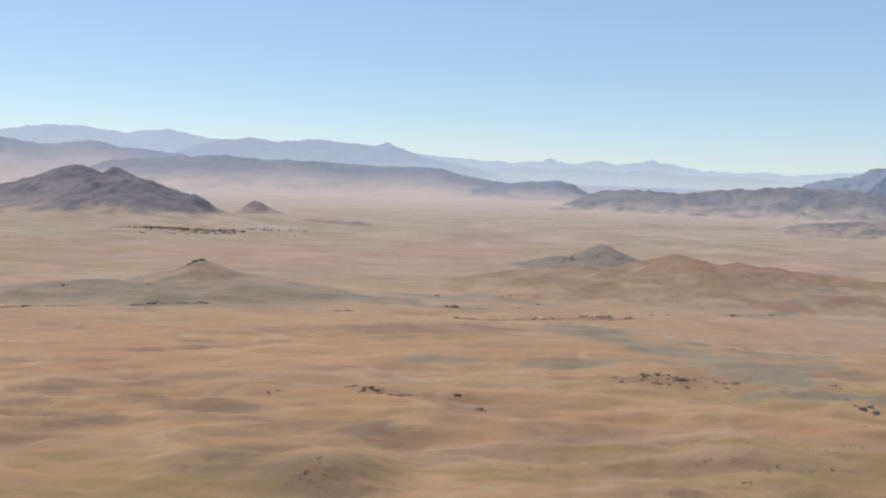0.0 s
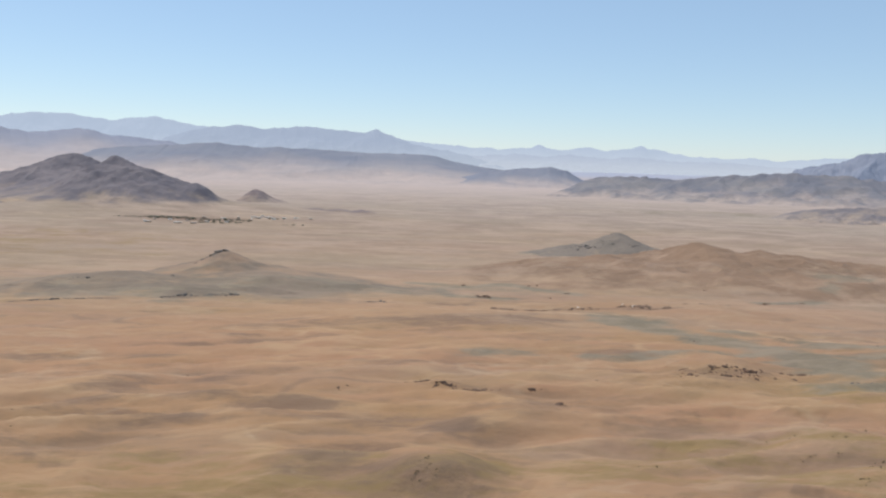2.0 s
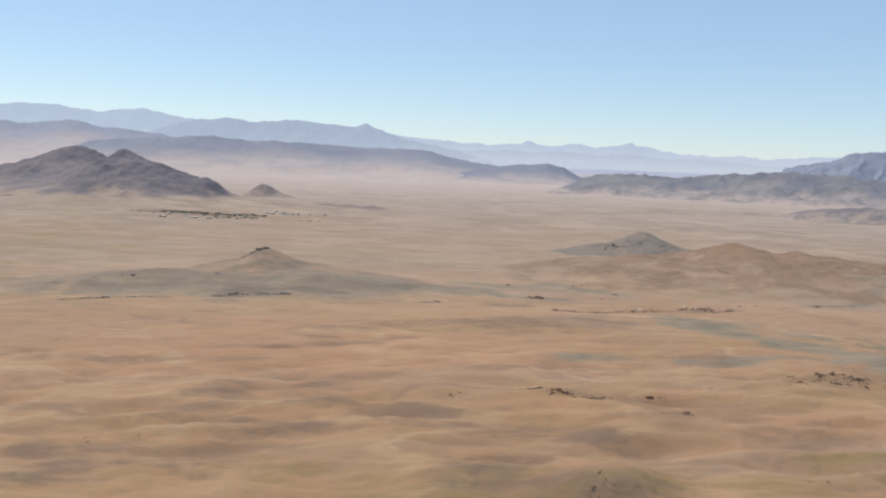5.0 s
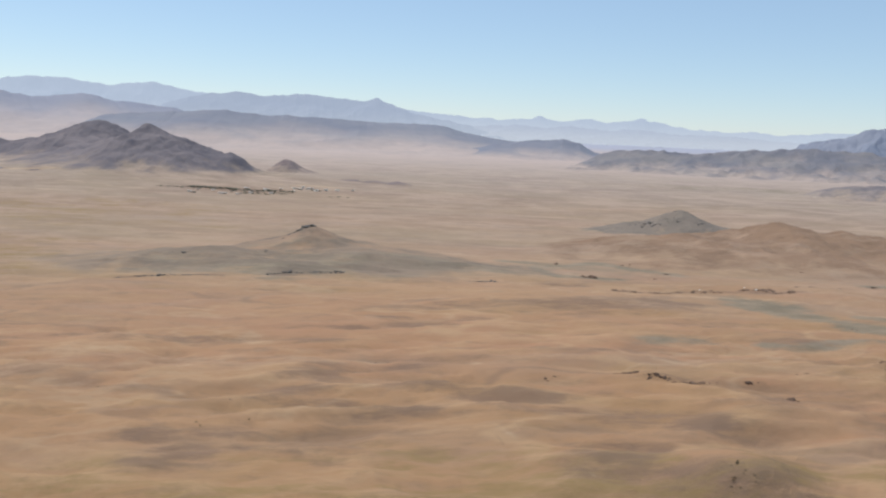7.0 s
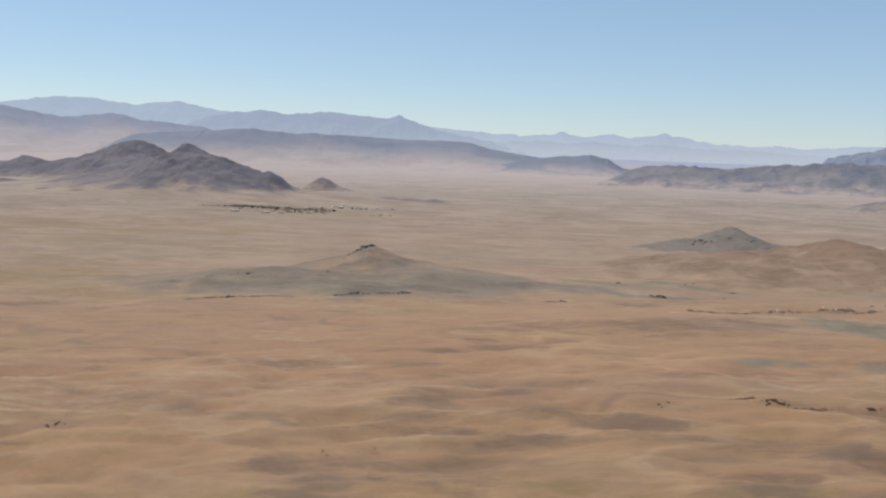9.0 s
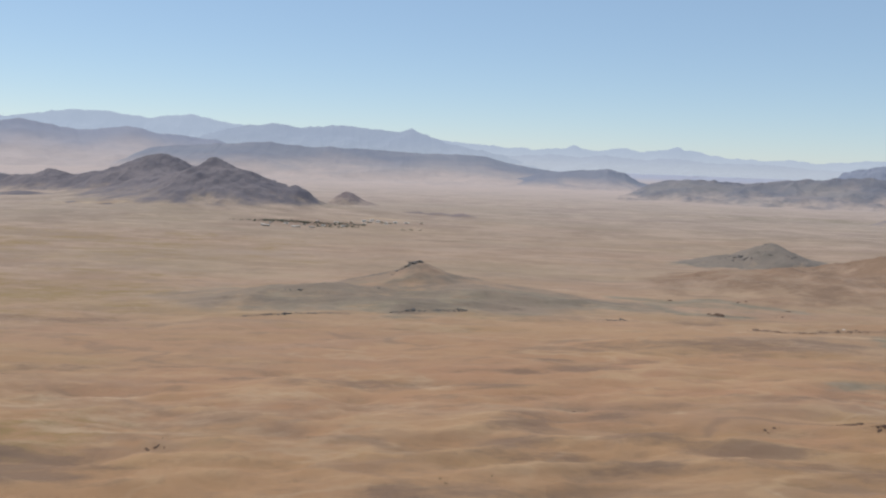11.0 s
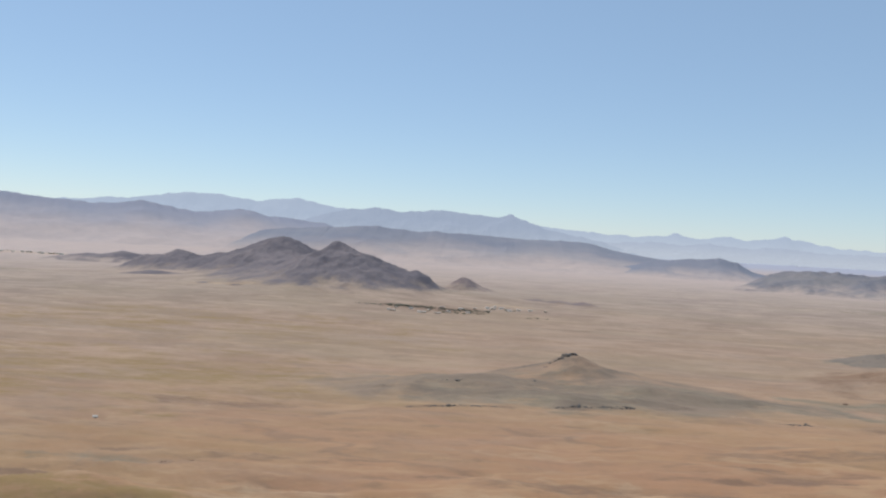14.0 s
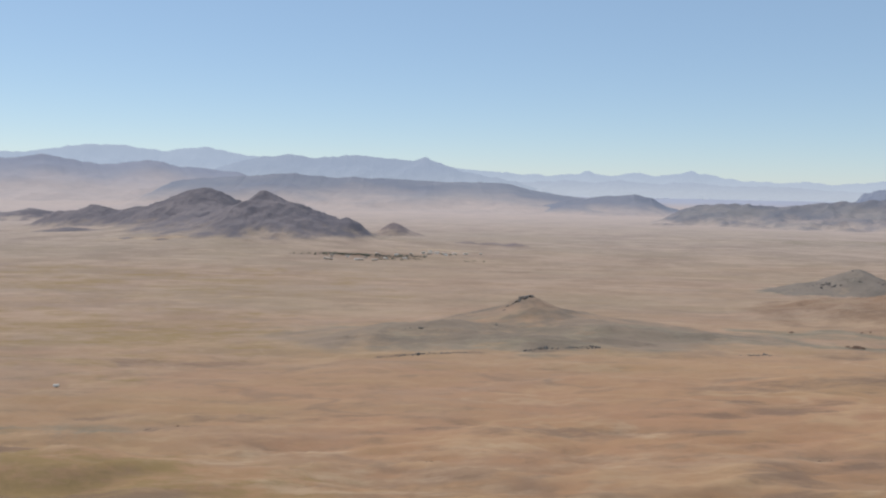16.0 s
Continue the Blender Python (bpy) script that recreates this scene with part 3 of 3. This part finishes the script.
ridge("mountain_ridge", "dark slate ridge streaked with pale sand",
      [(158, 1178, 6), (180, 1172, 15), (204, 1165, 17), (230, 1158, 19), (262, 1151, 21), (312, 1138, 19), (379, 1117, 26), (443, 1094, 31), (502, 1068, 30), (541, 1049, 25), (620, 1010, 24), (760, 930, 20), (900, 800, 10)],
      170, streaked_mat, 5, 80, (0.7, 1.1), 221, carve=0.7)
ridge("foothill", "low rocky foothill streaked with sand",
      [(272, 725, -4), (305, 716, 3), (340, 704, 6), (385, 690, 10), (440, 660, 12), (520, 610, 8), (580, 570, 0)],
      80, foothill_mat, 4, 34, (0.72, 0.7), 231, 300, 80, carve=1.0, category="hill")
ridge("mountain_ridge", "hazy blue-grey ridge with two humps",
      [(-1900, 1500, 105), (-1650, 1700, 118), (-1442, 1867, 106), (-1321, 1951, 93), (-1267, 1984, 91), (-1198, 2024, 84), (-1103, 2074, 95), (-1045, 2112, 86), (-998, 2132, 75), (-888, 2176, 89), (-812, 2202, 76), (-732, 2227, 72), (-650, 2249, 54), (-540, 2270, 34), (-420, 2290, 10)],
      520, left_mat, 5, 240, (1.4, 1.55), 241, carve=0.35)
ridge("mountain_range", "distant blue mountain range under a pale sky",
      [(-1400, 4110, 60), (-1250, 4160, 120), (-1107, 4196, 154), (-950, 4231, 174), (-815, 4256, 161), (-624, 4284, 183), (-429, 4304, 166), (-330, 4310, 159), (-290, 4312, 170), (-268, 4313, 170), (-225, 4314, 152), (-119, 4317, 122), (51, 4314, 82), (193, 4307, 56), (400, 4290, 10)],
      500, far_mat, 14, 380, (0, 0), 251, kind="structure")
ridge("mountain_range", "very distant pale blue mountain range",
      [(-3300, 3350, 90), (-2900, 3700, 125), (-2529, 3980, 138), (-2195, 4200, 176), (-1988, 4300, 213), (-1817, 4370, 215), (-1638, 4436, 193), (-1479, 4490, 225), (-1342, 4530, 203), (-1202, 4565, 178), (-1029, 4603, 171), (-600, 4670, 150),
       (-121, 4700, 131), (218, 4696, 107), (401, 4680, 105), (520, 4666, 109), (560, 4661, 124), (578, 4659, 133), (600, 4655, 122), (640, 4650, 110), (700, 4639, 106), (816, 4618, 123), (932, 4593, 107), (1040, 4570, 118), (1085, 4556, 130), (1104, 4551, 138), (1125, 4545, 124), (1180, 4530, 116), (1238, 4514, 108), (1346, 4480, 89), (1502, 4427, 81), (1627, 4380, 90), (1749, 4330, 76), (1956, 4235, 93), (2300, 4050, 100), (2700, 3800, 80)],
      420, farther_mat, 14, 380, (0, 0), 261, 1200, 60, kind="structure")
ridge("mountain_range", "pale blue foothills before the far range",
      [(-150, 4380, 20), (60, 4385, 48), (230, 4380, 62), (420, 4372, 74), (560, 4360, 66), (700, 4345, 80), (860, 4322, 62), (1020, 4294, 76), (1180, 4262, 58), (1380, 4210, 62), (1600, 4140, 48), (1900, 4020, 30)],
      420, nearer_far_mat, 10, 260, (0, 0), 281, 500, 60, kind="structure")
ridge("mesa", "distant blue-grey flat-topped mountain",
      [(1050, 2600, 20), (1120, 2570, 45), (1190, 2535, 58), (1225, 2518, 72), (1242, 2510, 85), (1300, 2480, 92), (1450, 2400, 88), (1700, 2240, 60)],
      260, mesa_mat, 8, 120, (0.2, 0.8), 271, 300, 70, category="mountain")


# ---- stones ----
def stone_mesh(name, seed, mat, flat=0.7):
    rng = random.Random(seed)
    bm = bmesh.new()
    bmesh.ops.create_icosphere(bm, subdivisions=2, radius=0.5)
    shift = Vector((rng.uniform(0, 50), rng.uniform(0, 50), rng.uniform(0, 50)))
    for v in bm.verts:
        n = noise.noise(v.co * 1.9 + shift) * 0.55 + noise.noise(v.co * 4.3 + shift) * 0.22
        v.co *= 1 + n
        v.co.z = max(v.co.z * flat, -0.25) + 0.12
        v.co.x *= 1.2
    me = bpy.data.meshes.new(name)
    bm.to_mesh(me)
    bm.free()
    me.materials.append(mat)
    return me


STONES = {kind: [stone_mesh("boulder", 10 * k + n, mat, flat) for n in range(6)]
          for k, (kind, mat, flat) in enumerate((("dark", boulder_mat, 0.8), ("grey", grey_boulder_mat, 0.7), ("brown", brown_boulder_mat, 0.6)))}


def set_stone(base, kind, x, y, size, rng):
    ob = new("boulder", rng.choice(STONES[kind]))
    ob.parent = base
    ob.matrix_parent_inverse = Matrix.Translation(base.location).inverted()
    wide = size * rng.uniform(0.8, 1.6)
    ob.matrix_basis = Matrix.LocRotScale((x, y, height(x, y) - 0.1 * size), Euler((rng.uniform(-0.3, 0.3), rng.uniform(-0.3, 0.3), rng.uniform(0, 6.3))), (wide, size, size * rng.uniform(0.5, 1.0)))


def outcrop(label, kind, places, seed, clump=4, name="rock_outcrop", group="rock outcrops"):
    """An outcrop of boulders in clumps. places: x, y, spread x, spread y, count, least size, greatest size."""
    rng = random.Random(seed)
    base = new(name)
    base.location = (places[0][0], places[0][1], height(places[0][0], places[0][1]))
    tagged(base, label, "rock outcrop", group)
    for cx, cy, sx, sy, count, least, most in places:
        left = count
        while left > 0:
            mx, my = cx + sx * rng.uniform(-1, 1), cy + sy * rng.uniform(-1, 1)
            size = least + (most - least) * rng.random() ** 2
            for k in range(min(left, rng.randint(1, clump))):
                one = size * (1 if k == 0 else rng.uniform(0.3, 0.75))
                set_stone(base, kind, mx + (k > 0) * rng.gauss(0, 0.9 * size), my + (k > 0) * rng.gauss(0, 0.7 * size), max(one, 0.18), rng)
                left -= 1
    return base


def ledge(label, kind, ways, seed, least, most, gap=0.35, step_by=0.45):
    """Stones in a broken line, as an edge of rock comes out of the ground."""
    rng = random.Random(seed)
    base = new("rock_ledge")
    base.location = (*ways[0][0], height(*ways[0][0]))
    tagged(base, label, "rock ledge", "rock ledges")
    for way in ways:
        for (ax, ay), (bx, by) in zip(way, way[1:]):
            long = math.hypot(bx - ax, by - ay)
            run = 0.0
            while run < long:
                u = run / long
                x, y = ax + u * (bx - ax), ay + u * (by - ay)
                open_here = noise.noise(Vector((x * 0.35, y * 0.35, seed))) + 0.5
                if open_here > gap + rng.uniform(-0.15, 0.15):
                    set_stone(base, kind, x, y + rng.gauss(0, 0.35), least + (most - least) * rng.random() ** 2 * min(1, open_here), rng)
                run += step_by * rng.uniform(0.5, 1.6)
    return base


outcrop("dense field of small dark brown boulders on sand", "dark", [(31, 131.5, 4, 2.4, 70, 0.18, 0.6), (35.5, 132.3, 4, 2.2, 80, 0.18, 0.75), (39.5, 133, 3, 1.7, 34, 0.18, 0.6), (27.5, 130.2, 1.8, 1.2, 12, 0.15, 0.5)], 1)
outcrop("small cluster of brown boulders on sand", "dark", [(47.3, 136, 1.2, 1.2, 14, 0.25, 1.0)], 2)
ledge("short brown ledge of small stones", "dark", [[(45.5, 133), (48, 131.6), (50.5, 130.2)]], 22, 0.2, 0.6)
outcrop("scattered grey-green stones on grey gravel", "grey", [(54.8, 129.5, 1.6, 2.2, 14, 0.25, 0.8), (60, 124, 2, 2, 8, 0.2, 0.6), (58.5, 113.7, 1.8, 0.9, 26, 0.25, 0.9), (64, 132.8, 1.6, 0.6, 10, 0.25, 0.7), (61, 121, 1.5, 2.0, 10, 0.2, 0.6)], 3)
outcrop("broken dark rock ledge in orange sand", "dark", [(-6.1, 119.8, 2.3, 0.8, 70, 0.26, 0.85), (-9.4, 122.2, 1.8, 0.6, 36, 0.2, 0.65), (-13.2, 124.6, 1.9, 0.6, 46, 0.22, 0.7), (-2.5, 120.4, 1.4, 0.4, 10, 0.2, 0.5)], 4)
outcrop("short dark rock ledge in orange sand", "dark", [(-23.6, 124.3, 1.2, 0.25, 8, 0.2, 0.6)], 5)
outcrop("single dark boulder with small stones", "dark", [(5.9, 114.2, 0.25, 0.15, 4, 0.65, 0.85), (5.9, 114.2, 0.8, 0.4, 4, 0.2, 0.4)], 6, clump=1)
outcrop("few dark stones in sand", "dark", [(3.8, 121.6, 0.9, 0.4, 6, 0.25, 0.8), (12.5, 126, 1.8, 0.3, 6, 0.2, 0.5)], 7)
ledge("long broken brown rock ledge beside the wash", "brown", [[(2, 206), (6, 205), (13, 205), (21, 209.5), (30, 209), (37, 207.5), (43, 206), (50, 210)], [(56, 230), (61, 233.5), (71, 232)], [(82, 238), (97, 243)]], 8, 0.25, 1.1, 0.5, 0.4)
outcrop("heap of reddish brown rocks on the wash ledge", "brown", [(6, 209.2, 2.4, 1.2, 44, 0.28, 1.15), (38.6, 209.6, 4.0, 1.0, 52, 0.26, 1.15), (22, 210, 2.2, 1.4, 22, 0.3, 1.1), (28, 209.5, 2.4, 1.8, 24, 0.3, 1.1), (13.6, 206, 1.6, 1.0, 16, 0.3, 1.2), (42.5, 206.5, 1.5, 1.0, 12, 0.3, 0.9), (47.5, 209, 1.5, 0.8, 8, 0.3, 0.8)], 9)
outcrop("dark rocks on the grey gravel wash", "dark", [(4.6, 238, 1.8, 0.9, 26, 0.5, 1.8), (12, 237, 0.8, 0.4, 6, 0.3, 0.8), (30, 256, 0.9, 0.4, 6, 0.4, 1.1), (22, 242, 1.2, 0.6, 6, 0.3, 0.9), (0, 270, 3, 1, 6, 0.3, 0.9), (20, 270, 3, 1, 7, 0.3, 0.9), (73.8, 264, 0.8, 0.5, 4, 0.4, 0.9)], 10)
outcrop("few olive-brown stones on sand", "dark", [(60, 172.6, 1.4, 0.3, 9, 0.25, 0.8), (76, 164, 1.2, 0.5, 5, 0.25, 0.7), (40.6, 166.3, 0.4, 0.3, 4, 0.25, 0.6)], 11)
outcrop("dark jagged boulders on the knoll summit", "grey", [(-78.3, 276.5, 2.4, 1.2, 36, 0.6, 1.9), (-82, 275, 1.9, 1.0, 22, 0.5, 1.3), (-85, 272.5, 0.6, 0.5, 5, 0.3, 0.7)], 12)
outcrop("dark boulders on the knoll shoulder", "grey", [(-108, 246, 0.7, 0.4, 7, 0.5, 1.1), (-112, 246, 1.0, 0.3, 4, 0.25, 0.5), (-88, 257, 0.3, 0.3, 4, 0.4, 0.9)], 13)
ledge("thin dark broken ledge along the knoll foot", "grey", [[(-117.5, 218.6), (-108, 221), (-102.5, 222.6), (-93, 224.6)], [(-84, 227), (-77.5, 229.5), (-68.5, 231.5), (-63, 231.6)], [(-30, 226), (-20, 224)]], 14, 0.3, 1.15, 0.2, 0.4)
outcrop("dark stones at the end of the knoll ledge", "grey", [(-63.4, 231.6, 0.6, 0.4, 8, 0.4, 1.0), (-108, 221.4, 1, 0.4, 6, 0.3, 0.8)], 18)
outcrop("dark boulders on the stony cone", "grey", [(57, 385, 6, 4, 44, 0.4, 1.4), (63, 388, 4, 4, 22, 0.4, 1.3), (70, 384, 7, 5, 18, 0.3, 1.0), (82, 380, 7, 2.5, 18, 0.4, 1.0), (72, 392, 3, 2, 8, 0.4, 1.1)], 15)
outcrop("few dark stones in orange sand", "dark", [(-59.8, 110, 0.3, 0.2, 4, 0.25, 0.5), (-66, 113, 0.4, 0.2, 2, 0.2, 0.4), (-48, 133.2, 1.0, 0.3, 5, 0.2, 0.5), (-103.4, 115, 1.5, 0.5, 12, 0.2, 0.5), (-102, 134, 0.6, 0.2, 3, 0.2, 0.5)], 16)
outcrop("dark weathered rocks at a gravel bank", "dark", [(-148, 150.5, 2.5, 0.5, 12, 0.15, 0.45), (-144, 153.6, 2.6, 0.5, 12, 0.15, 0.45)], 17)


# ---- scrub and trees ----
def leaf_ball(bm, centre, radius, count, leaf, rng):
    for _ in range(count):
        way = Vector((rng.gauss(0, 1), rng.gauss(0, 1), rng.gauss(0, 0.8))).normalized()
        at = Vector(centre) + way * radius * rng.uniform(0.35, 1.0)
        turn = Euler((rng.uniform(0, 6.3), rng.uniform(0, 6.3), rng.uniform(0, 6.3))).to_matrix()
        size = leaf * rng.uniform(0.6, 1.3)
        corners = [bm.verts.new(at + turn @ Vector(c) * size) for c in ((-1, 0, 0), (0, -0.6, 0.1), (1, 0, 0), (0, 0.6, 0.1))]
        bm.faces.new(corners)


def mesh_of(name, bm, mat):
    me = bpy.data.meshes.new(name)
    bm.to_mesh(me)
    bm.free()
    me.materials.append(mat)
    return me


def part(name, bm, mat, parent, label=""):
    ob = new(name, mesh_of(name, bm, mat) if isinstance(bm, bmesh.types.BMesh) else bm)
    ob.parent = parent
    return tagged(ob, label)


def taper(bm, a, b, ra, rb, sides=6):
    """A tapered limb from a to b."""
    a, b = Vector(a), Vector(b)
    turn = (b - a).to_track_quat("Z", "Y").to_matrix()
    rings = [[bm.verts.new(p + turn @ Vector((r * math.cos(2 * math.pi * k / sides), r * math.sin(2 * math.pi * k / sides), 0))) for k in range(sides)] for p, r in ((a, ra), (b, rb))]
    for k in range(sides):
        bm.faces.new((rings[0][k], rings[0][(k + 1) % sides], rings[1][(k + 1) % sides], rings[1][k]))
    bm.faces.new(rings[1])


def make_shrub(seed):
    rng = random.Random(seed)
    ob = new("shrub")
    bm = bmesh.new()
    for k in range(7):
        a = rng.uniform(0, 6.3)
        taper(bm, (0, 0, -0.05), (0.3 * math.cos(a), 0.3 * math.sin(a), rng.uniform(0.25, 0.5)), 0.03, 0.01, 4)
    part("stem", bm, bark_mat, ob)
    bm = bmesh.new()
    for _ in range(5):
        leaf_ball(bm, (rng.uniform(-0.3, 0.3), rng.uniform(-0.3, 0.3), rng.uniform(0.25, 0.5)), 0.25, 26, 0.06, rng)
    part("foliage", bm, scrub_mat, ob)
    return tagged(ob, "low dry olive-brown desert shrub on sand", "shrub", "desert shrubs")


def make_tree(seed, tall):
    rng = random.Random(seed)
    ob = new("tree")
    bm = bmesh.new()
    taper(bm, (0, 0, -0.1), (0.03, 0.02, 0.5 * tall), 0.07, 0.045)
    ends = []
    for k in range(5):
        a = rng.uniform(0, 6.3)
        end = (0.3 * math.cos(a), 0.3 * math.sin(a), tall * rng.uniform(0.6, 0.85))
        taper(bm, (0.03, 0.02, 0.45 * tall), end, 0.035, 0.012, 5)
        ends.append(end)
    part("trunk", bm, bark_mat, ob)
    bm = bmesh.new()
    for end in ends:
        leaf_ball(bm, end, rng.uniform(0.22, 0.36), 40, 0.075, rng)
    leaf_ball(bm, (0, 0, 0.85 * tall), 0.4, 60, 0.075, rng)
    part("crown", bm, leaf_mat, ob)
    return tagged(ob, "dark green tree paled by haze in the desert village", "tree", "village trees")


def strew(thing, places, seed, least, most, wide=1.0):
    """Copies of a thing at random places. places: x, y, spread x, spread y, count."""
    rng = random.Random(seed)
    for cx, cy, sx, sy, count in places:
        for _ in range(count):
            x, y = cx + sx * rng.uniform(-1, 1), cy + sy * rng.uniform(-1, 1)
            size = rng.uniform(least, most)
            kind = rng.choice(thing)
            m = Matrix.LocRotScale((x, y, height(x, y) - 0.03), Euler((0, 0, rng.uniform(0, 6.3))), None)
            if kind.name in STREWN:
                ob = copy_thing(kind, m)
            else:
                ob = kind
                ob.matrix_basis = m
                STREWN.add(kind.name)
            ob.scale = (wide * size * rng.uniform(0.9, 1.2), wide * size * rng.uniform(0.9, 1.2), size)


STREWN = set()
shrubs = [make_shrub(s) for s in (3, 4, 5)]
strew(shrubs, [(-12.0, 84.0, 1.3, 1.9, 16), (41.5, 96.6, 2, 0.6, 4), (36, 97, 2, 0.5, 4), (29, 98, 2, 0.6, 3), (38, 90, 3, 0.6, 5), (34, 86, 2.5, 0.5, 3), (11, 88, 2, 0.5, 2),
               (29.5, 91, 1.4, 0.5, 6), (32.7, 91.2, 0.8, 0.4, 3), (37.8, 90.7, 0.7, 0.4, 4), (39, 88, 0.8, 0.5, 5), (43, 90, 0.8, 0.5, 4), (48, 97.5, 1.0, 0.5, 3), (50, 97, 0.8, 0.5, 3), (31, 82, 0.5, 1.0, 6), (44, 94, 1.5, 0.6, 3), (55, 107, 0.8, 0.5, 3), (46, 104, 4, 0.7, 2), (20, 92, 4, 1, 1), (-66, 104, 6, 3, 3), (-95, 118, 10, 4, 3)], 7, 0.16, 0.36)
trees = [make_tree(s, t) for s, t in ((11, 1.3), (12, 1.6), (13, 1.1), (14, 1.45))]
strew(trees, [(-164, 515, 14, 5, 90), (-175, 514, 8, 2, 16), (-143, 510, 10, 5, 40), (-127, 515, 9, 4, 40), (-136, 498, 8, 1.5, 22), (-190, 510, 8, 1.2, 7), (-124, 503, 4, 2.5, 14), (-105, 531, 5, 1.2, 10), (-90, 500, 6, 1.2, 6), (-150, 516, 22, 3, 40), (-182, 512, 12, 1, 14)], 8, 0.38, 0.62, 2.1)
strew(trees, [(-775, 1016, 34, 4, 16), (-700, 1020, 24, 4, 8)], 9, 0.45, 0.8, 2.2)


# ---- houses ----
def box(bm, x, y, z, sx, sy, sz):
    made = bmesh.ops.create_cube(bm, size=1.0)["verts"]
    for v in made:
        v.co = Vector((x + v.co.x * sx, y + v.co.y * sy, z + sz * (v.co.z + 0.5)))


def make_house(wide, deep, high, wall, label):
    ob = new("house")
    bm = bmesh.new()
    box(bm, 0, 0, -0.1, wide, deep, high + 0.1)
    part("wall", bm, wall, ob)
    bm = bmesh.new()
    box(bm, 0, 0, high, wide + 0.12, deep + 0.12, 0.08)
    for sx in (-1, 1):
        box(bm, sx * wide / 2, 0, high + 0.08, 0.1, deep + 0.12, 0.1)
    part("roof", bm, roof_mat, ob)
    bm = bmesh.new()
    box(bm, -0.2 * wide, -deep / 2 - 0.01, 0, 0.25, 0.06, 0.55 * high)
    part("door", bm, dark_opening_mat, ob)
    for sx in (0.1, 0.32):
        bm = bmesh.new()
        box(bm, sx * wide, -deep / 2 - 0.01, 0.45 * high, 0.2, 0.05, 0.22 * high)
        part("window", bm, dark_opening_mat, ob)
    return tagged(ob, label, "house", "village houses")


STREWN_HOUSES = [make_house(2.2, 1.6, 0.8, white_wall_mat, "small whitewashed flat-roofed village house"), make_house(3.0, 1.8, 0.75, mud_wall_mat, "low mud-walled flat-roofed village house")]
rng = random.Random(77)
spots = [(-121, 536), (-117, 533), (-113, 539), (-108, 535), (-102, 538), (-128, 528), (-95, 540), (-119, 520), (-141, 503), (-152, 503), (-163, 506), (-172, 506), (-130, 506), (-86, 542), (-136, 522), (-147, 522), (-174, 494.5), (-171, 491), (-156, 493), (-153.5, 492), (-117, 546), (-112, 543), (-107, 530), (-146, 493)]
for n, (x, y) in enumerate(spots):
    kind = STREWN_HOUSES[n % 2]
    m = pose(x, y, height(x, y), 0, 0, rng.uniform(-25, 25))
    if n < 2:
        kind.matrix_basis = m
    else:
        copy_thing(kind, m).scale = (rng.uniform(0.6, 1.2), 0.8, rng.uniform(0.6, 0.9))
for n in range(14):
    x, y = -790 + 10 * n + rng.uniform(-5, 5), 1004 + rng.uniform(-8, 8)
    ob = copy_thing(STREWN_HOUSES[n % 3 == 1], pose(x, y, height(x, y), 0, 0, rng.uniform(-25, 25)))
    ob.scale = (rng.uniform(1.4, 2.6), 2.0, 1.8)


def make_hut(wide, label):
    """A long low white hut with a pitched roof."""
    ob = new("hut")
    bm = bmesh.new()
    box(bm, 0, 0, -0.1, wide, 0.5, 0.42)
    part("wall", bm, white_wall_mat, ob)
    bm = bmesh.new()
    ends = []
    for x in (-wide / 2 - 0.05, wide / 2 + 0.05):
        ends.append([bm.verts.new((x, y, z)) for y, z in ((-0.32, 0.3), (0, 0.52), (0.32, 0.3), (0.32, 0.25), (0, 0.46), (-0.32, 0.25))])
    for k in range(6):
        bm.faces.new((ends[0][k], ends[0][(k + 1) % 6], ends[1][(k + 1) % 6], ends[1][k]))
    bm.faces.new(ends[0]), bm.faces.new(ends[1])
    part("roof", bm, white_wall_mat, ob)
    bm = bmesh.new()
    box(bm, 0.2, -0.26, 0, 0.16, 0.05, 0.26)
    part("door", bm, dark_opening_mat, ob)
    return tagged(ob, label, "hut", "lone white huts")


hut = make_hut(0.95, "lone small white hut on the desert plain")
hut.matrix_basis = pose(-179.8, 187.2, height(-179.8, 187.2), 0, 0, 8)
for x, y, turn, size in ((-210.7, 191.9, 20, 0.9), (-213.2, 191.0, -10, 0.6), (-212.2, 191.6, 5, 0.45), (25.4, 211.5, -15, 0.5), (38.4, 209.2, 12, 0.55), (36.4, 211.8, 0, 0.4)):
    copy_thing(hut, pose(x, y, height(x, y), 0, 0, turn)).scale = (size, size, size)
